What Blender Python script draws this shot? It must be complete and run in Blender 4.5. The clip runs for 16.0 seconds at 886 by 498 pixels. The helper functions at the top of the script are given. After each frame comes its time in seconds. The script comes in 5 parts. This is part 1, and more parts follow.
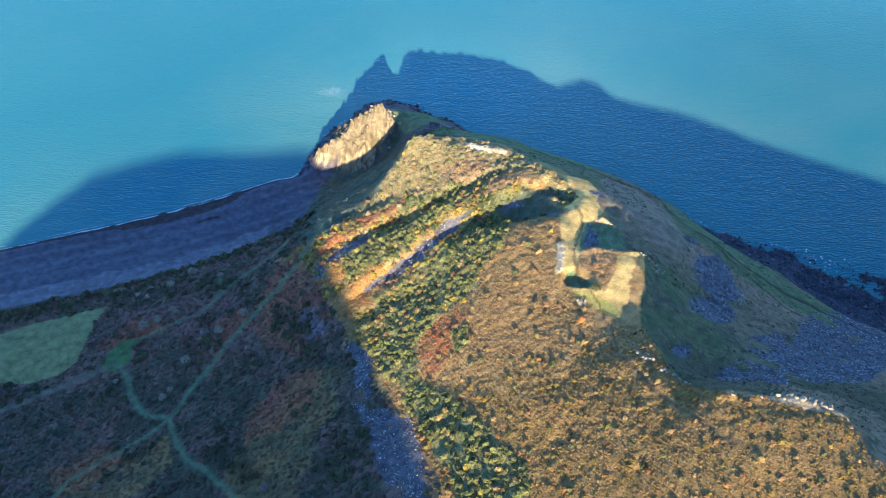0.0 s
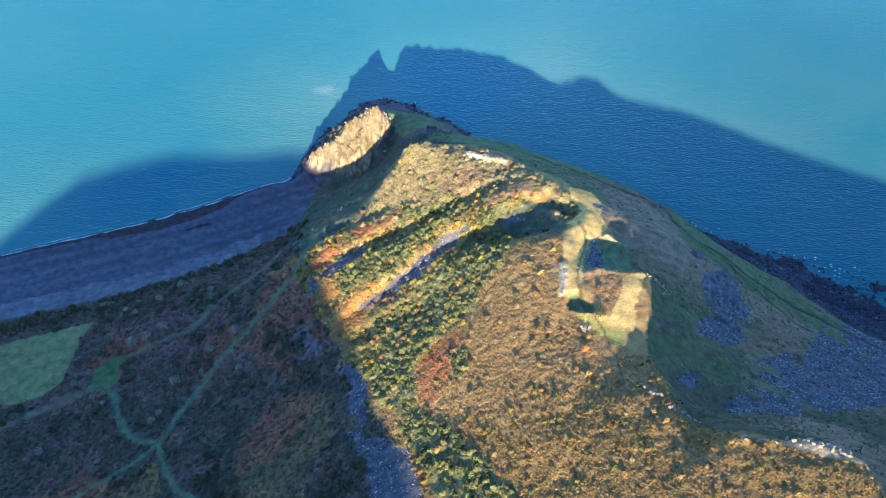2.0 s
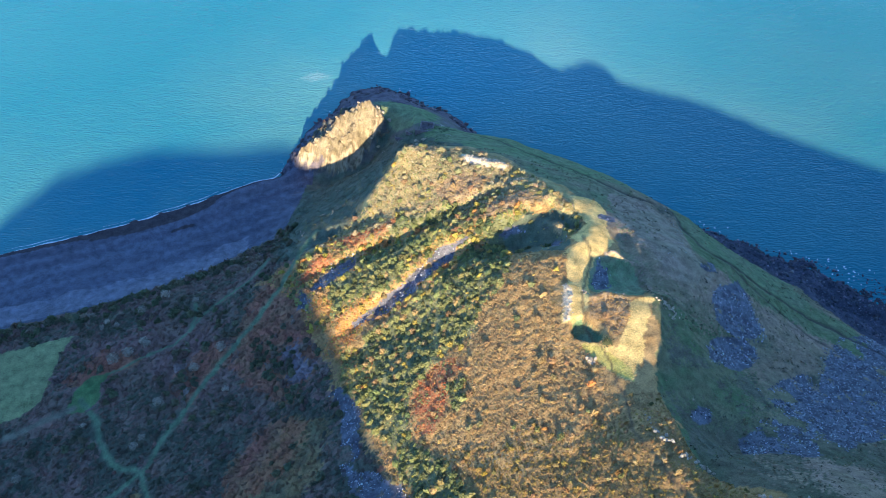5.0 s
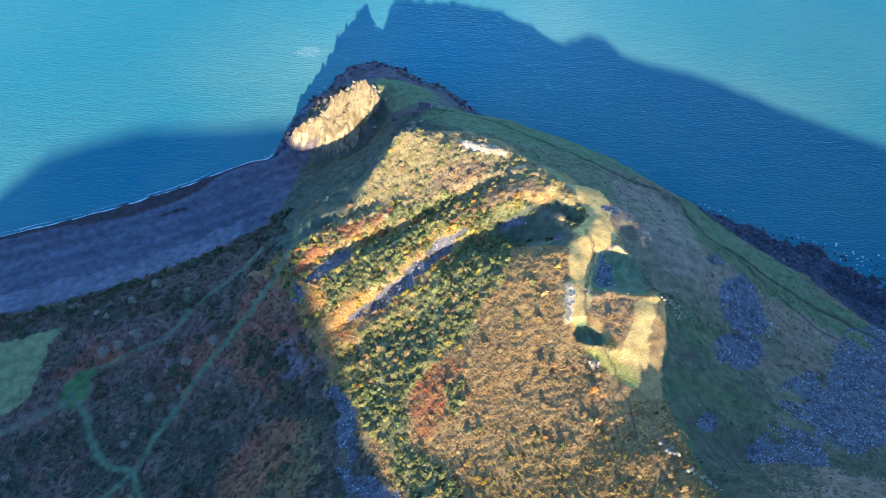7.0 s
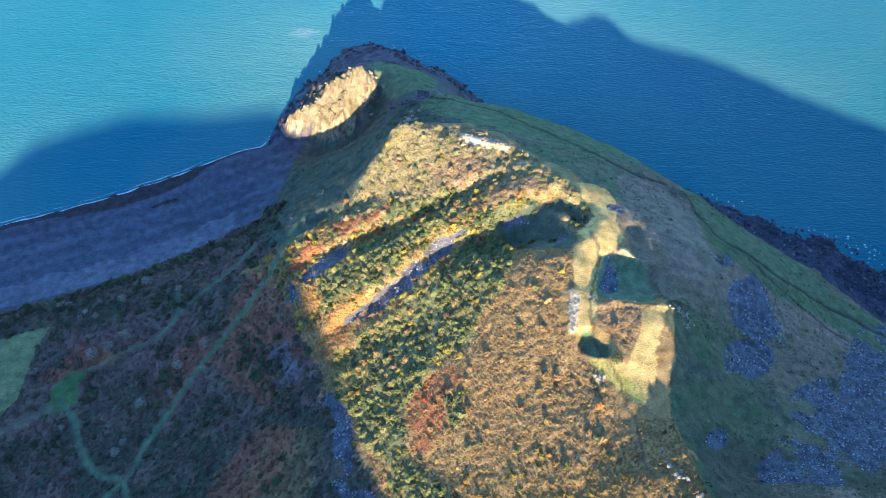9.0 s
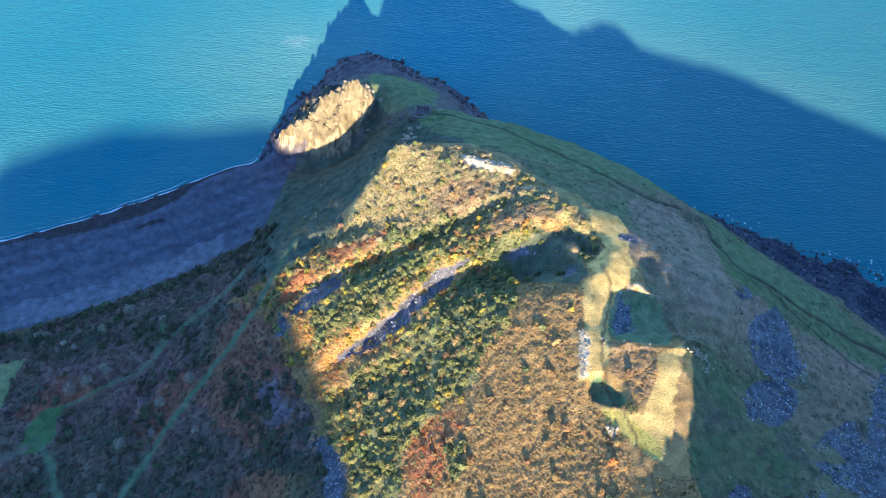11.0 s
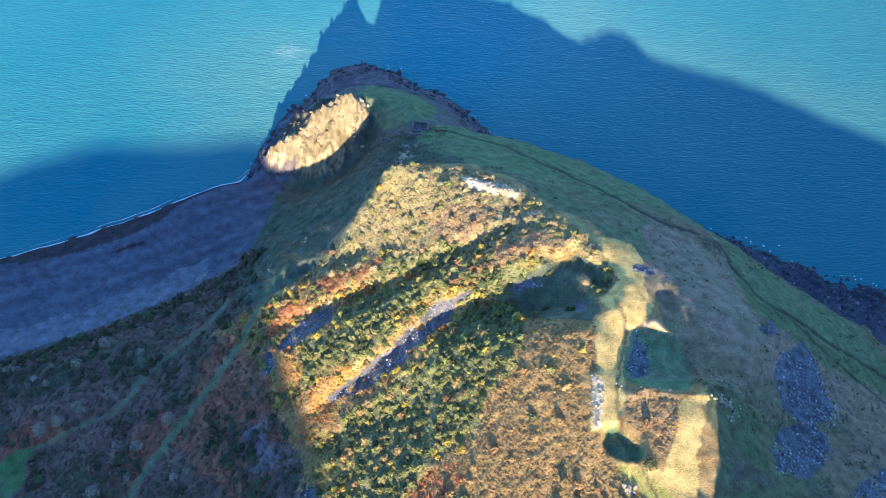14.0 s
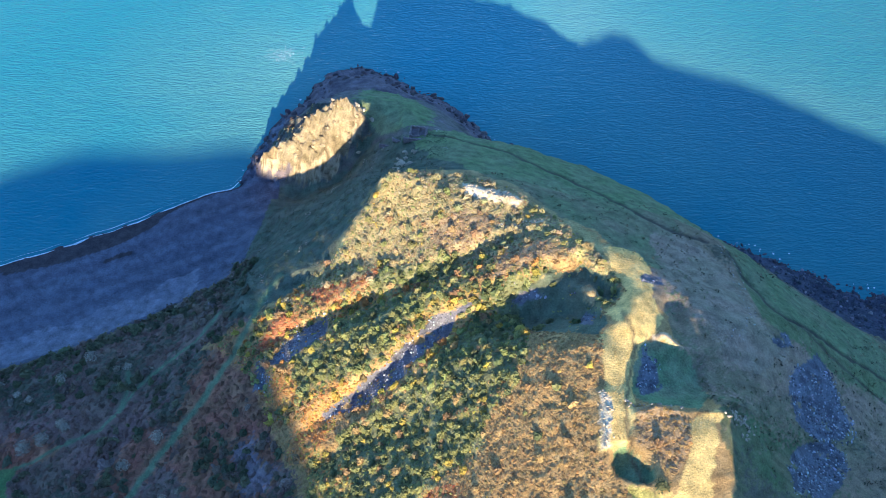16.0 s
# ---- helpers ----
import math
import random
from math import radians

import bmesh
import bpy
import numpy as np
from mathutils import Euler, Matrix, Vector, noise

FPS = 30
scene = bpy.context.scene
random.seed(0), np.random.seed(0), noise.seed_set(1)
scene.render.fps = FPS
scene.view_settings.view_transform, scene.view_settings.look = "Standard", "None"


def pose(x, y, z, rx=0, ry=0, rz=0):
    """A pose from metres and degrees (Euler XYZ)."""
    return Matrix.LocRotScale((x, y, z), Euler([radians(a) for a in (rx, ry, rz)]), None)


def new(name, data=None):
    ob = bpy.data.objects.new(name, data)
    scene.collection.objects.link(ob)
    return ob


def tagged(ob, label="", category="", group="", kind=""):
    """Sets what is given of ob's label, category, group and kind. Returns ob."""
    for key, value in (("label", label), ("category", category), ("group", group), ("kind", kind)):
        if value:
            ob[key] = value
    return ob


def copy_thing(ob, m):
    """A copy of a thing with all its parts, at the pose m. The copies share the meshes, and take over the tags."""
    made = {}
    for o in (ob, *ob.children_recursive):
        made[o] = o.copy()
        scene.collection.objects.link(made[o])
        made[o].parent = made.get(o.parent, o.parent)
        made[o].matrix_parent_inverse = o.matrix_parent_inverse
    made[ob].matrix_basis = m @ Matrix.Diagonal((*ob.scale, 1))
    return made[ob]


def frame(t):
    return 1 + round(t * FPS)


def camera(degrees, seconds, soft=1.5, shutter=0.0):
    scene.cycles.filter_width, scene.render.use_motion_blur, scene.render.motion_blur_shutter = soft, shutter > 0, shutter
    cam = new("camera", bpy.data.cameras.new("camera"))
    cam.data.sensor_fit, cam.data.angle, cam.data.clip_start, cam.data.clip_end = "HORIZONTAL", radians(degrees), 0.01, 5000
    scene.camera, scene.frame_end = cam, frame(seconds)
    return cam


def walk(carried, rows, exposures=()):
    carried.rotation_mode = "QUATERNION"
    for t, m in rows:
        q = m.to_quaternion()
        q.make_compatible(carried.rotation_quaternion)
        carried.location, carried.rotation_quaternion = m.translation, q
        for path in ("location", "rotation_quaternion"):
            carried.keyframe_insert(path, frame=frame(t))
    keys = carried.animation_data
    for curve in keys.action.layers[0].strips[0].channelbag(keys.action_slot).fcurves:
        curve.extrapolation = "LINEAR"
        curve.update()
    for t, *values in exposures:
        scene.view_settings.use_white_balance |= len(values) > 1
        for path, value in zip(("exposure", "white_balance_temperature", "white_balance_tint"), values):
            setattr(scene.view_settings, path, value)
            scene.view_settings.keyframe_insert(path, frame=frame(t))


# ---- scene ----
# The camera: seconds, place, heading and tilt in degrees.
cam = camera(47.90, 16.0, 0.8)
PATH = [
    (0.0, 0.51, 0.22, 300.15, -0.11, -46.11),
    (0.5, 0.73, 5.55, 300.59, -0.12, -46.56),
    (1.0, 0.70, 10.27, 300.97, -0.16, -46.96),
    (1.5, 0.58, 15.06, 301.00, -0.23, -47.33),
    (2.0, 0.49, 19.88, 301.10, -0.31, -47.72),
    (2.5, 0.42, 24.82, 301.35, -0.39, -48.15),
    (3.0, 0.47, 29.64, 301.59, -0.44, -48.58),
    (3.5, 0.62, 34.23, 301.52, -0.46, -48.94),
    (4.0, 0.65, 38.80, 301.39, -0.51, -49.42),
    (6.5, 1.09, 60.38, 301.81, -0.68, -52.80),
    (7.0, 1.14, 64.33, 302.00, -0.71, -53.53),
    (7.5, 1.16, 68.25, 302.09, -0.75, -54.33),
    (8.0, 1.21, 72.14, 302.40, -0.76, -55.13),
    (8.5, 1.32, 75.95, 302.20, -0.76, -55.71),
    (9.0, 1.47, 81.17, 300.15, -0.74, -55.88),
    (11.5, 2.12, 105.48, 287.84, -0.60, -56.39),
    (12.0, 2.18, 109.25, 285.53, -0.60, -56.43),
    (12.5, 2.21, 112.67, 283.29, -0.60, -56.46),
    (13.0, 2.28, 115.58, 280.74, -0.60, -56.41),
    (13.5, 2.26, 118.04, 278.63, -0.63, -56.36),
    (14.0, 2.24, 120.20, 276.49, -0.68, -56.30),
    (14.5, 2.20, 121.96, 274.35, -0.72, -56.20),
    (15.0, 2.07, 123.77, 272.23, -0.79, -56.13),
    (15.5, 1.99, 125.36, 270.21, -0.87, -56.04),
    (16.0, 1.95, 127.13, 268.13, -0.90, -55.98),
]
walk(cam, [(t, pose(x, y, z, 90 + tilt, 0, turn)) for t, x, y, z, turn, tilt in PATH],
     exposures=[(0.0, 1.45, 5260, 10), (3.0, 1.52, 5260, 10), (7.0, 1.60, 5240, 10), (16.0, 1.64, 5200, 10)])

# ---- light: low warm sun behind the camera, clear sky ----
SUN_RUN = Vector((-0.12, 2.475, -1.0))
world = bpy.data.worlds.new("sky")
scene.world = world
world.use_nodes = True
wn = world.node_tree
sky = wn.nodes.new("ShaderNodeTexSky")
sky.sky_type = "NISHITA"
sky.sun_disc = False
sky.sun_elevation = math.atan2(1.0, math.hypot(0.12, 2.475))
sky.sun_rotation = math.atan2(0.12, -2.475)
sky.altitude = 300
sky.ozone_density = 5.2
sky.dust_density = 0.3
wn.links.new(sky.outputs[0], wn.nodes["Background"].inputs[0])
wn.nodes["Background"].inputs[1].default_value = 0.122
sun = new("sun", bpy.data.lights.new("sun", "SUN"))
sun.data.energy = 5.0
sun.data.angle = radians(0.6)
sun.data.color = (1.0, 0.74, 0.43)
sun.matrix_world = Matrix.Translation((0, -300, 500)) @ SUN_RUN.to_track_quat("-Z", "Y").to_matrix().to_4x4()


# ---- the lie of the land: ridge, scarp, foot and shore lines with their heights ----
def land_lines():
    crest = [(-3, 328, 33), (3, 310, 43), (9, 298, 52.5), (17, 292, 54.8), (24, 288.5, 56), (34, 276, 59.8), (44, 261, 62.5), (53, 252, 64), (57, 240, 66.5)]
    main_ridge = [(64, 216, 74.7), (60.5, 198, 78), (56.5, 182, 81.3), (60, 153, 93), (70, 141, 104.5), (83, 136.5, 108), (91, 132, 109), (93, 124, 110.8), (96, 116, 113), (101, 104, 115.5), (129, 91, 117), (178, 66, 114),
                  (228, 26, 120), (330, -60, 135), (480, -200, 150)]
    scarp_top = [(48, 218, 75), (64, 216, 75.3)]
    grass_strip = [(40, 206, 75.5), (41, 219, 73.5), (42, 230, 71), (45, 242, 68)]
    scarp_foot = [(49, 224, 69), (55, 225, 68), (62, 225, 66)]
    knoll = [(-59, 338, 7), (-55, 338, 11), (-48, 341, 18.5), (-38, 344, 25.5), (-30, 345.5, 31.5), (-25, 344, 36), (-22, 342.5, 34), (-18.5, 341.5, 26), (-9, 338, 28), (-3, 328, 32.5)]
    gully_west = [(-10, 320, 29), (-22, 322, 22), (-36, 318, 14), (-46, 314, 8)]
    knoll_foot = [(-51, 333, 3.5), (-43, 331.5, 5), (-33, 331.5, 10), (-26, 334, 14.5), (-20, 337, 20)]
    lip = [(8, 275, 54), (16, 277, 56), (25, 278, 57), (32, 276, 58.5)]
    orange_rib = [(12, 262, 57), (21, 264.5, 60.5), (30, 266, 62), (38, 263, 62.5)]
    hollow = [(5, 252, 51.5), (16, 250.5, 55), (27, 249.5, 58.3), (34, 249, 61)]
    yellow_rib = [(5, 256, 54.5), (15, 258.5, 58.5), (24, 259, 61.5)]
    crest_hollow = [(41, 259, 61.5), (43, 255, 61), (43, 251, 62.5)]
    hollow_rim = [(0, 243, 51.5), (14, 239, 60), (28, 236, 66.5), (37, 233, 70.5)]
    west_face = [(21, 284, 56), (4, 292, 54), (-4, 296, 54.3), (-11.5, 297, 51), (-20, 289, 40.5), (-26, 282, 36)]
    west_slope = [(-19, 297, 38), (-30, 288, 31), (-43, 287, 25.5), (-49, 298, 16.5)]
    upper_face = [(0, 243, 51.5), (-13, 241, 46.5), (-24, 243, 41.5), (-32, 251, 38), (-44, 264, 31.5), (-56, 274, 24.5)]
    mid_face = [(5, 275, 54), (-24, 278, 37), (-38, 276, 31.5)]
    lower_face = [(40, 191, 76.5), (15, 200, 64.5), (-6, 226, 47), (-32, 230, 37.5), (-46, 242, 33), (-55, 240, 28)]
    near_face = [(46, 139, 90), (32, 156, 79), (7, 179, 61), (-13, 172, 49), (-22, 188, 45), (-37, 175, 41), (-67, 185, 30)]
    low_track = [(-58, 265, 23.5), (-78, 259, 19), (-82, 246, 20), (-107, 235, 16), (-114, 229, 14), (-150, 225, 11), (-200, 215, 10), (-320, 180, 9)]
    near_low = [(-56, 195, 30), (-91, 200, 22), (-117, 216, 15.5), (-124, 181, 17.5), (-170, 165, 15), (-260, 130, 14)]
    behind = [(60, 90, 103), (20, 90, 76), (-30, 110, 56), (-70, 110, 44), (-140, 90, 34)]
    west_hill = [(-337.5, -150, 61.5), (-232.5, -150, 121.5), (-158.5, -150, 182.5), (-132.5, -150, 198), (-97.5, -150, 203), (-60, -150, 202), (-33.5, -150, 206),
                 (-25.5, -150, 199.5), (-15.5, -150, 190.5), (-4.5, -150, 183), (8.5, -150, 177.5), (18.5, -150, 159.5), (34.5, -150, 141.5), (92.5, -150, 151.5), (232.5, -150, 151.5)]
    return [crest, main_ridge, scarp_top, scarp_foot, grass_strip, knoll, gully_west, knoll_foot, lip, orange_rib, hollow, yellow_rib, crest_hollow, hollow_rim, west_face, west_slope, upper_face,
            mid_face, lower_face, near_face, low_track, near_low, behind, west_hill]


def shore_lines():
    beach_water = [(-320, 245, 0), (-184, 289, 0), (-131, 307, 0), (-100, 320, 0), (-61, 337, 0)]
    storm_ridge = [(-320, 218, 6), (-169, 250, 6), (-129, 262, 6), (-108, 269, 6), (-87, 279, 6), (-65, 291, 6), (-58, 301, 5.5), (-54, 316, 4.5), (-52, 328, 3.5), (-54, 334, 2.5)]
    cove = [(-74, 322, 2), (-66, 327, 2), (-60, 331, 1.6)]
    bank = [(-169, 243, 10), (-129, 255, 11), (-87, 271, 13), (-66, 282, 15), (-56, 291, 14)]
    tip = [(-60, 343, 0), (-52, 365, 0), (-44, 371, 0), (-42, 381, 0), (-36, 387, 0), (-20, 390, 0), (-13, 386, 0), (-5, 378, 0), (7, 372, 0), (14, 362, 0), (23, 353, 0),
           (40, 344.5, 0), (56, 336, 0), (74, 321, 0), (88, 310, 0), (105, 306, 0), (135, 291, 0), (167, 278, 0), (230, 245, 0), (400, 150, 0)]
    shelf = [(-42, 364, 5), (-33, 377, 5), (-16, 378, 5), (-2, 368, 6), (8, 359, 8)]
    cliff_top = [(17, 346, 9), (37, 339, 11), (51, 332, 13), (69, 316, 18), (81, 300, 23), (92, 288, 27), (104, 281, 20), (117, 273, 16), (131, 265, 13), (138, 256, 13), (151, 241, 13),
                 (164, 233, 13), (240, 165, 18)]
    foot = [(104, 297, 4), (117, 287, 4), (131, 275, 4), (143, 263, 4), (157, 249, 4), (170, 241, 4), (230, 195, 4), (400, 100, 4)]
    coast_path = [(13, 330, 29), (31, 328, 27), (37, 321, 28), (50, 311, 31), (63, 297, 37), (74, 288, 38), (83, 279, 38.5), (86, 268, 41), (91, 259, 43), (99, 254, 41), (113, 247, 31), (128, 239, 21)]
    deep = [(-330, 290, -3), (-190, 310, -3), (-120, 335, -3), (-75, 355, -3), (-64, 385, -5), (-40, 405, -5), (0, 395, -5), (60, 352, -5), (110, 318, -4), (170, 295, -4), (400, 190, -4)]
    offing = [(-330, 420, -9), (0, 470, -9), (400, 380, -9)]
    return [beach_water, storm_ridge, cove, bank, tip, shelf, cliff_top, foot, coast_path, deep, offing]


# single heights on the slopes between the lines, and on the point and the near ridge
SPOTS = [(52, 265, 59.2), (50, 270, 57.6), (46, 205, 76.5), (50, 190, 79), (45, 241, 68), (50, 233, 68), (41, 300, 41), (60, 278, 48), (71, 275, 45), (76, 246, 59), (92, 232, 47), (78, 212, 60), (90, 212, 49), (96, 187, 58), (75, 170, 70), (68, 176, 74),
         (113, 220, 38), (122, 200, 41), (130, 150, 76), (150, 180, 46), (104, 121, 106)]
TIP_SPOTS = [(-36, 352, 24), (-26, 362, 15), (-12, 364, 12), (4, 350, 17), (-8, 352, 22), (68, 262, 53), (28, 308, 40), (49, 249, 65.5), (61, 143.5, 96.7), (55.5, 153, 93.2), (57, 166, 87.4), (102, 128, 103), (33, 145, 79.8), (33, 164, 77.7), (19, 158, 71)]


def along(line, step):
    out = []
    for a, b in zip(line, line[1:]):
        n = max(1, round(math.dist(a[:2], b[:2]) / step))
        out += [[a[k] + (b[k] - a[k]) * i / n for k in range(len(a))] for i in range(n)]
    return out + [list(line[-1])]


def solve_land():
    near, knots = set(), []
    for line in land_lines() + shore_lines():
        for p in along(line, 12):
            key = (round(p[0] / 3), round(p[1] / 3))
            if key not in near:
                near.add(key)
                knots.append(p)
    k = np.array(knots + [list(p) for p in SPOTS + TIP_SPOTS])
    n = len(k)
    a = np.zeros((n + 3, n + 3))
    a[:n, :n] = np.hypot(k[:, None, 0] - k[None, :, 0], k[:, None, 1] - k[None, :, 1]) - np.eye(n) * 0.5
    a[:n, n], a[:n, n + 1:] = 1, k[:, :2] / 100
    a[n:, :n] = a[:n, n:].T
    return k, np.linalg.solve(a, np.r_[k[:, 2], 0, 0, 0])


KNOTS, WEIGHTS = solve_land()


def line_distance(x, y, line):
    """Distance of each place from a line in plan, and how far along the line (0 to 1) its foot lies."""
    best, part = np.full(np.shape(x), 1e9), np.zeros(np.shape(x))
    n = len(line) - 1
    for i, (a, b) in enumerate(zip(line, line[1:])):
        dx, dy = b[0] - a[0], b[1] - a[1]
        u = np.clip(((x - a[0]) * dx + (y - a[1]) * dy) / (dx * dx + dy * dy), 0, 1)
        d = np.hypot(x - a[0] - u * dx, y - a[1] - u * dy)
        part = np.where(d < best, (i + u) / n, part)
        best = np.minimum(best, d)
    return best, part


# Gullies down the west face: line in plan, depth, half width.
GULLIES = [
    # line from the crest down, depth, half-width on the sunny side and on the far side
    ([(44, 249), (36, 249.5), (27, 250), (16, 250.5), (6, 249.5), (-4, 246.5), (-16, 239), (-27, 232), (-36, 227)], 2.5, 9.0, 3.0),
    ([(38, 273), (27, 272), (17, 271), (8, 269), (-2, 266), (-12, 264), (-22, 262), (-36, 258), (-48, 254)], 2.9, 8.0, 4.0),
    ([(-12, 281), (-24, 277), (-36, 275), (-46, 275)], 1.4, 4.5, 4.0),
    ([(-8, 226), (-20, 222), (-34, 214)], 1.2, 5.5, 4.0),
]


def base_height(x, y):
    out = WEIGHTS[-3] + WEIGHTS[-2] * x / 100 + WEIGHTS[-1] * y / 100
    for (kx, ky, _), w in zip(KNOTS, WEIGHTS):
        out = out + w * np.hypot(x - kx, y - ky)
    return out


def gully_depth(x, y):
    out = np.zeros(np.shape(x))
    for line, depth, sunny, far in GULLIES:
        d, part = line_distance(x, y, line)
        wide = np.where(y < np.interp(x, [p[0] for p in line[::-1]], [p[1] for p in line[::-1]]), sunny, far)
        out = np.maximum(out, depth * np.clip(1.05 - d / wide, 0, 1) * (1 + 0.5 * np.clip(4 * part - 1.8, 0, 1)) * np.clip(4 * part, 0, 1) * np.clip(4 * (1 - part), 0, 1))
    return out


# ---- noise in plan ----
def lattice(ix, iy, seed):
    h = (ix.astype(np.int64) * 374761393 + iy.astype(np.int64) * 668265263 + seed * 974634541) & 0x7FFFFFFF
    h = ((h ^ (h >> 13)) * 1274126177) & 0x7FFFFFFF
    return ((h ^ (h >> 16)) & 0xFFFF) / 65535.0


def value_noise(x, y, seed):
    ix, iy = np.floor(x), np.floor(y)
    u, v = x - ix, y - iy
    u, v = u * u * (3 - 2 * u), v * v * (3 - 2 * v)
    a, b = lattice(ix, iy, seed), lattice(ix + 1, iy, seed)
    c, d = lattice(ix, iy + 1, seed), lattice(ix + 1, iy + 1, seed)
    return (a * (1 - u) + b * u) * (1 - v) + (c * (1 - u) + d * u) * v


def rough(x, y, size, seed, octaves=4):
    """Noise from about -1 to 1 whose largest lumps are size metres wide."""
    out, amp, total = 0.0, 1.0, 0.0
    for k in range(octaves):
        out = out + amp * (value_noise(x / size * 2 ** k + 17.3 * k, y / size * 2 ** k - 9.1 * k, seed + k) * 2 - 1)
        total += amp
        amp *= 0.55
    return out / total * 1.5


def inside(x, y, shape):
    hit = np.zeros(np.shape(x), bool)
    for (ax, ay), (bx, by) in zip(shape, shape[1:] + shape[:1]):
        if ay != by:
            hit ^= ((ay > y) != (by > y)) & (x < (bx - ax) * (y - ay) / (by - ay) + ax)
    return hit


# ---- plan of the ground cover ----
FIELD = [(-164, 212), (-166, 234), (-152, 240), (-127, 247), (-130, 234), (-131, 220), (-136, 214), (-146, 211)]
CLEARING = [(-121, 214), (-121, 223), (-117, 229), (-109, 230), (-111, 225), (-111, 219), (-113, 214)]
TRACKS = [
    ([(-152, 199), (-142, 204), (-131, 210), (-119, 216)], 1.0),
    ([(-117, 219), (-110, 211), (-106, 201), (-99, 192), (-89, 188)], 1.0),
    ([(-89, 188), (-86, 197), (-81, 208), (-71, 227), (-62, 240), (-53, 255), (-47, 271), (-42, 281)], 0.95),
    ([(-89, 188), (-85, 178), (-79, 169), (-71, 163), (-64, 155), (-55, 145)], 0.85),
    ([(-91, 187), (-97, 181), (-109, 174), (-118, 167), (-121, 160)], 0.7),
    ([(-110, 229), (-99, 234), (-88, 238), (-84, 243), (-79, 251), (-67, 262), (-59, 272)], 0.5),
    ([(-84, 243), (-83, 250), (-84, 256)], 0.8),
]
# screes of the west face and of its foot
SCREE_GULLY = [(14, 255), (9, 254.5), (5, 253.5), (0, 252), (-3, 249), (-9, 245), (-13, 242), (-16, 240), (-22, 236), (-26, 234), (-26, 232), (-17, 233), (-10, 235), (-6, 237), (-6, 241), (-1, 243), (2, 246), (6, 247), (8, 251)]
SCREE_RED = [(-27, 262), (-31, 260), (-36, 256), (-40, 253), (-43, 249), (-41, 248), (-35, 249), (-31, 252), (-27, 256)]
SCREE_FOOT = [(-30, 208), (-27, 209), (-25, 203), (-22, 197), (-21, 184), (-23, 178), (-10, 171), (-5, 154), (-3, 143), (-4, 137), (-14, 140), (-17, 150), (-21, 164), (-24, 173), (-27, 184), (-28, 198)]
WEST_SCREES = [SCREE_GULLY, SCREE_RED, SCREE_FOOT, [(-46, 251), (-43, 249), (-43, 242), (-46, 242)],
               [(21.5, 254), (24, 256), (28, 257), (35, 255.5), (34, 254), (28.5, 254.5), (24, 253)], [(36, 246), (37.7, 247.5), (40, 245), (39.3, 241), (36.4, 243)]]
# screes east of the crest
SCREE_FAN = [(94, 196), (104, 205), (114, 211), (115, 203), (126, 222), (139, 240), (155, 247), (168, 238), (154, 210), (135, 186), (118, 178), (96, 166), (78, 167), (79, 174), (91, 180), (96, 189)]
EAST_SCREES = [SCREE_FAN, [(88, 235), (94, 243), (99, 247), (102, 241), (102, 235), (103, 228), (98, 222), (91, 220), (86, 223), (86, 230)],
               [(81, 213), (87, 218), (95, 221), (98, 218), (96, 209), (89, 203), (83, 201), (79, 203)], [(67, 179), (70, 182), (73, 181), (72, 177), (68, 174), (66, 175)],
               [(85, 244), (91, 250), (91, 245), (85, 242)], [(49, 234), (51.5, 229), (52.5, 224), (47, 221), (46, 225)], [(52.5, 258), (54, 260), (58, 259), (58, 256), (53, 255)]]
SCREES = WEST_SCREES + EAST_SCREES
# bleached grass along the crest
GRASS_STRIP = [(40, 238), (39, 228), (38, 220), (37, 217), (36, 207), (39, 208), (42, 208), (45, 222), (46, 229), (49, 236), (53, 239), (55, 244), (54.5, 251), (55.5, 261), (54, 267), (49, 268), (45, 268), (45, 261), (46, 257), (48, 252),
               (45, 248), (41, 246), (43, 243), (44, 241)]
EDGE_STRIP = [(55, 213), (58, 215), (61, 217), (62, 214), (60, 212), (59, 207), (57, 200), (55, 191), (53, 188), (52, 184), (50, 184), (48, 186), (45, 190), (41, 196), (40, 199), (44, 198), (49, 196), (51, 201), (54, 207)]
SPUR = [(51.5, 239), (55, 239), (58, 236.8), (59.5, 234), (57, 235), (54.5, 237), (51.5, 237)]
SPUR_LINE = [(54, 237.8), (57, 236), (59.3, 233.5)]
KNOB_TUFT = [(38, 255), (40, 257), (41.5, 252), (40, 249), (38, 251)]
CREST_END = [(73, 140.5), (82, 138), (93, 133), (94, 130), (87, 131.5), (79, 135)]
DRY_GRASS = [GRASS_STRIP, EDGE_STRIP, SPUR, KNOB_TUFT, CREST_END]
CREST_SCRUB = [(24, 284), (31, 282), (37, 277), (44, 269), (47, 267), (45, 262), (46, 257), (42, 259), (40, 262), (36, 265), (31, 270), (28, 276)]
LEDGE = [(9.5, 293), (13, 292), (21, 289), (26, 285), (24, 283), (17, 285.5), (11, 288.5)]
LIP_ROCK = [(18, 276.5), (23, 278), (29, 278), (31, 276.5), (25, 276), (20, 275)]
STRIP_ROCK = [(37, 221.5), (39.6, 220), (38.8, 213), (38, 208), (36.6, 208), (36.6, 215)]
STRIP_EDGE = [(35, 223), (40, 222), (39.5, 206), (35, 206)]
BRACKEN_GAP = [(44.5, 218), (51, 216), (55, 213.5), (54, 207), (51, 202), (49, 200), (47, 203), (46, 206), (43, 208)]
MOSSY = [(40, 199), (45, 197), (48, 193), (52, 189), (52, 184), (47, 187), (44, 191), (41, 196)]
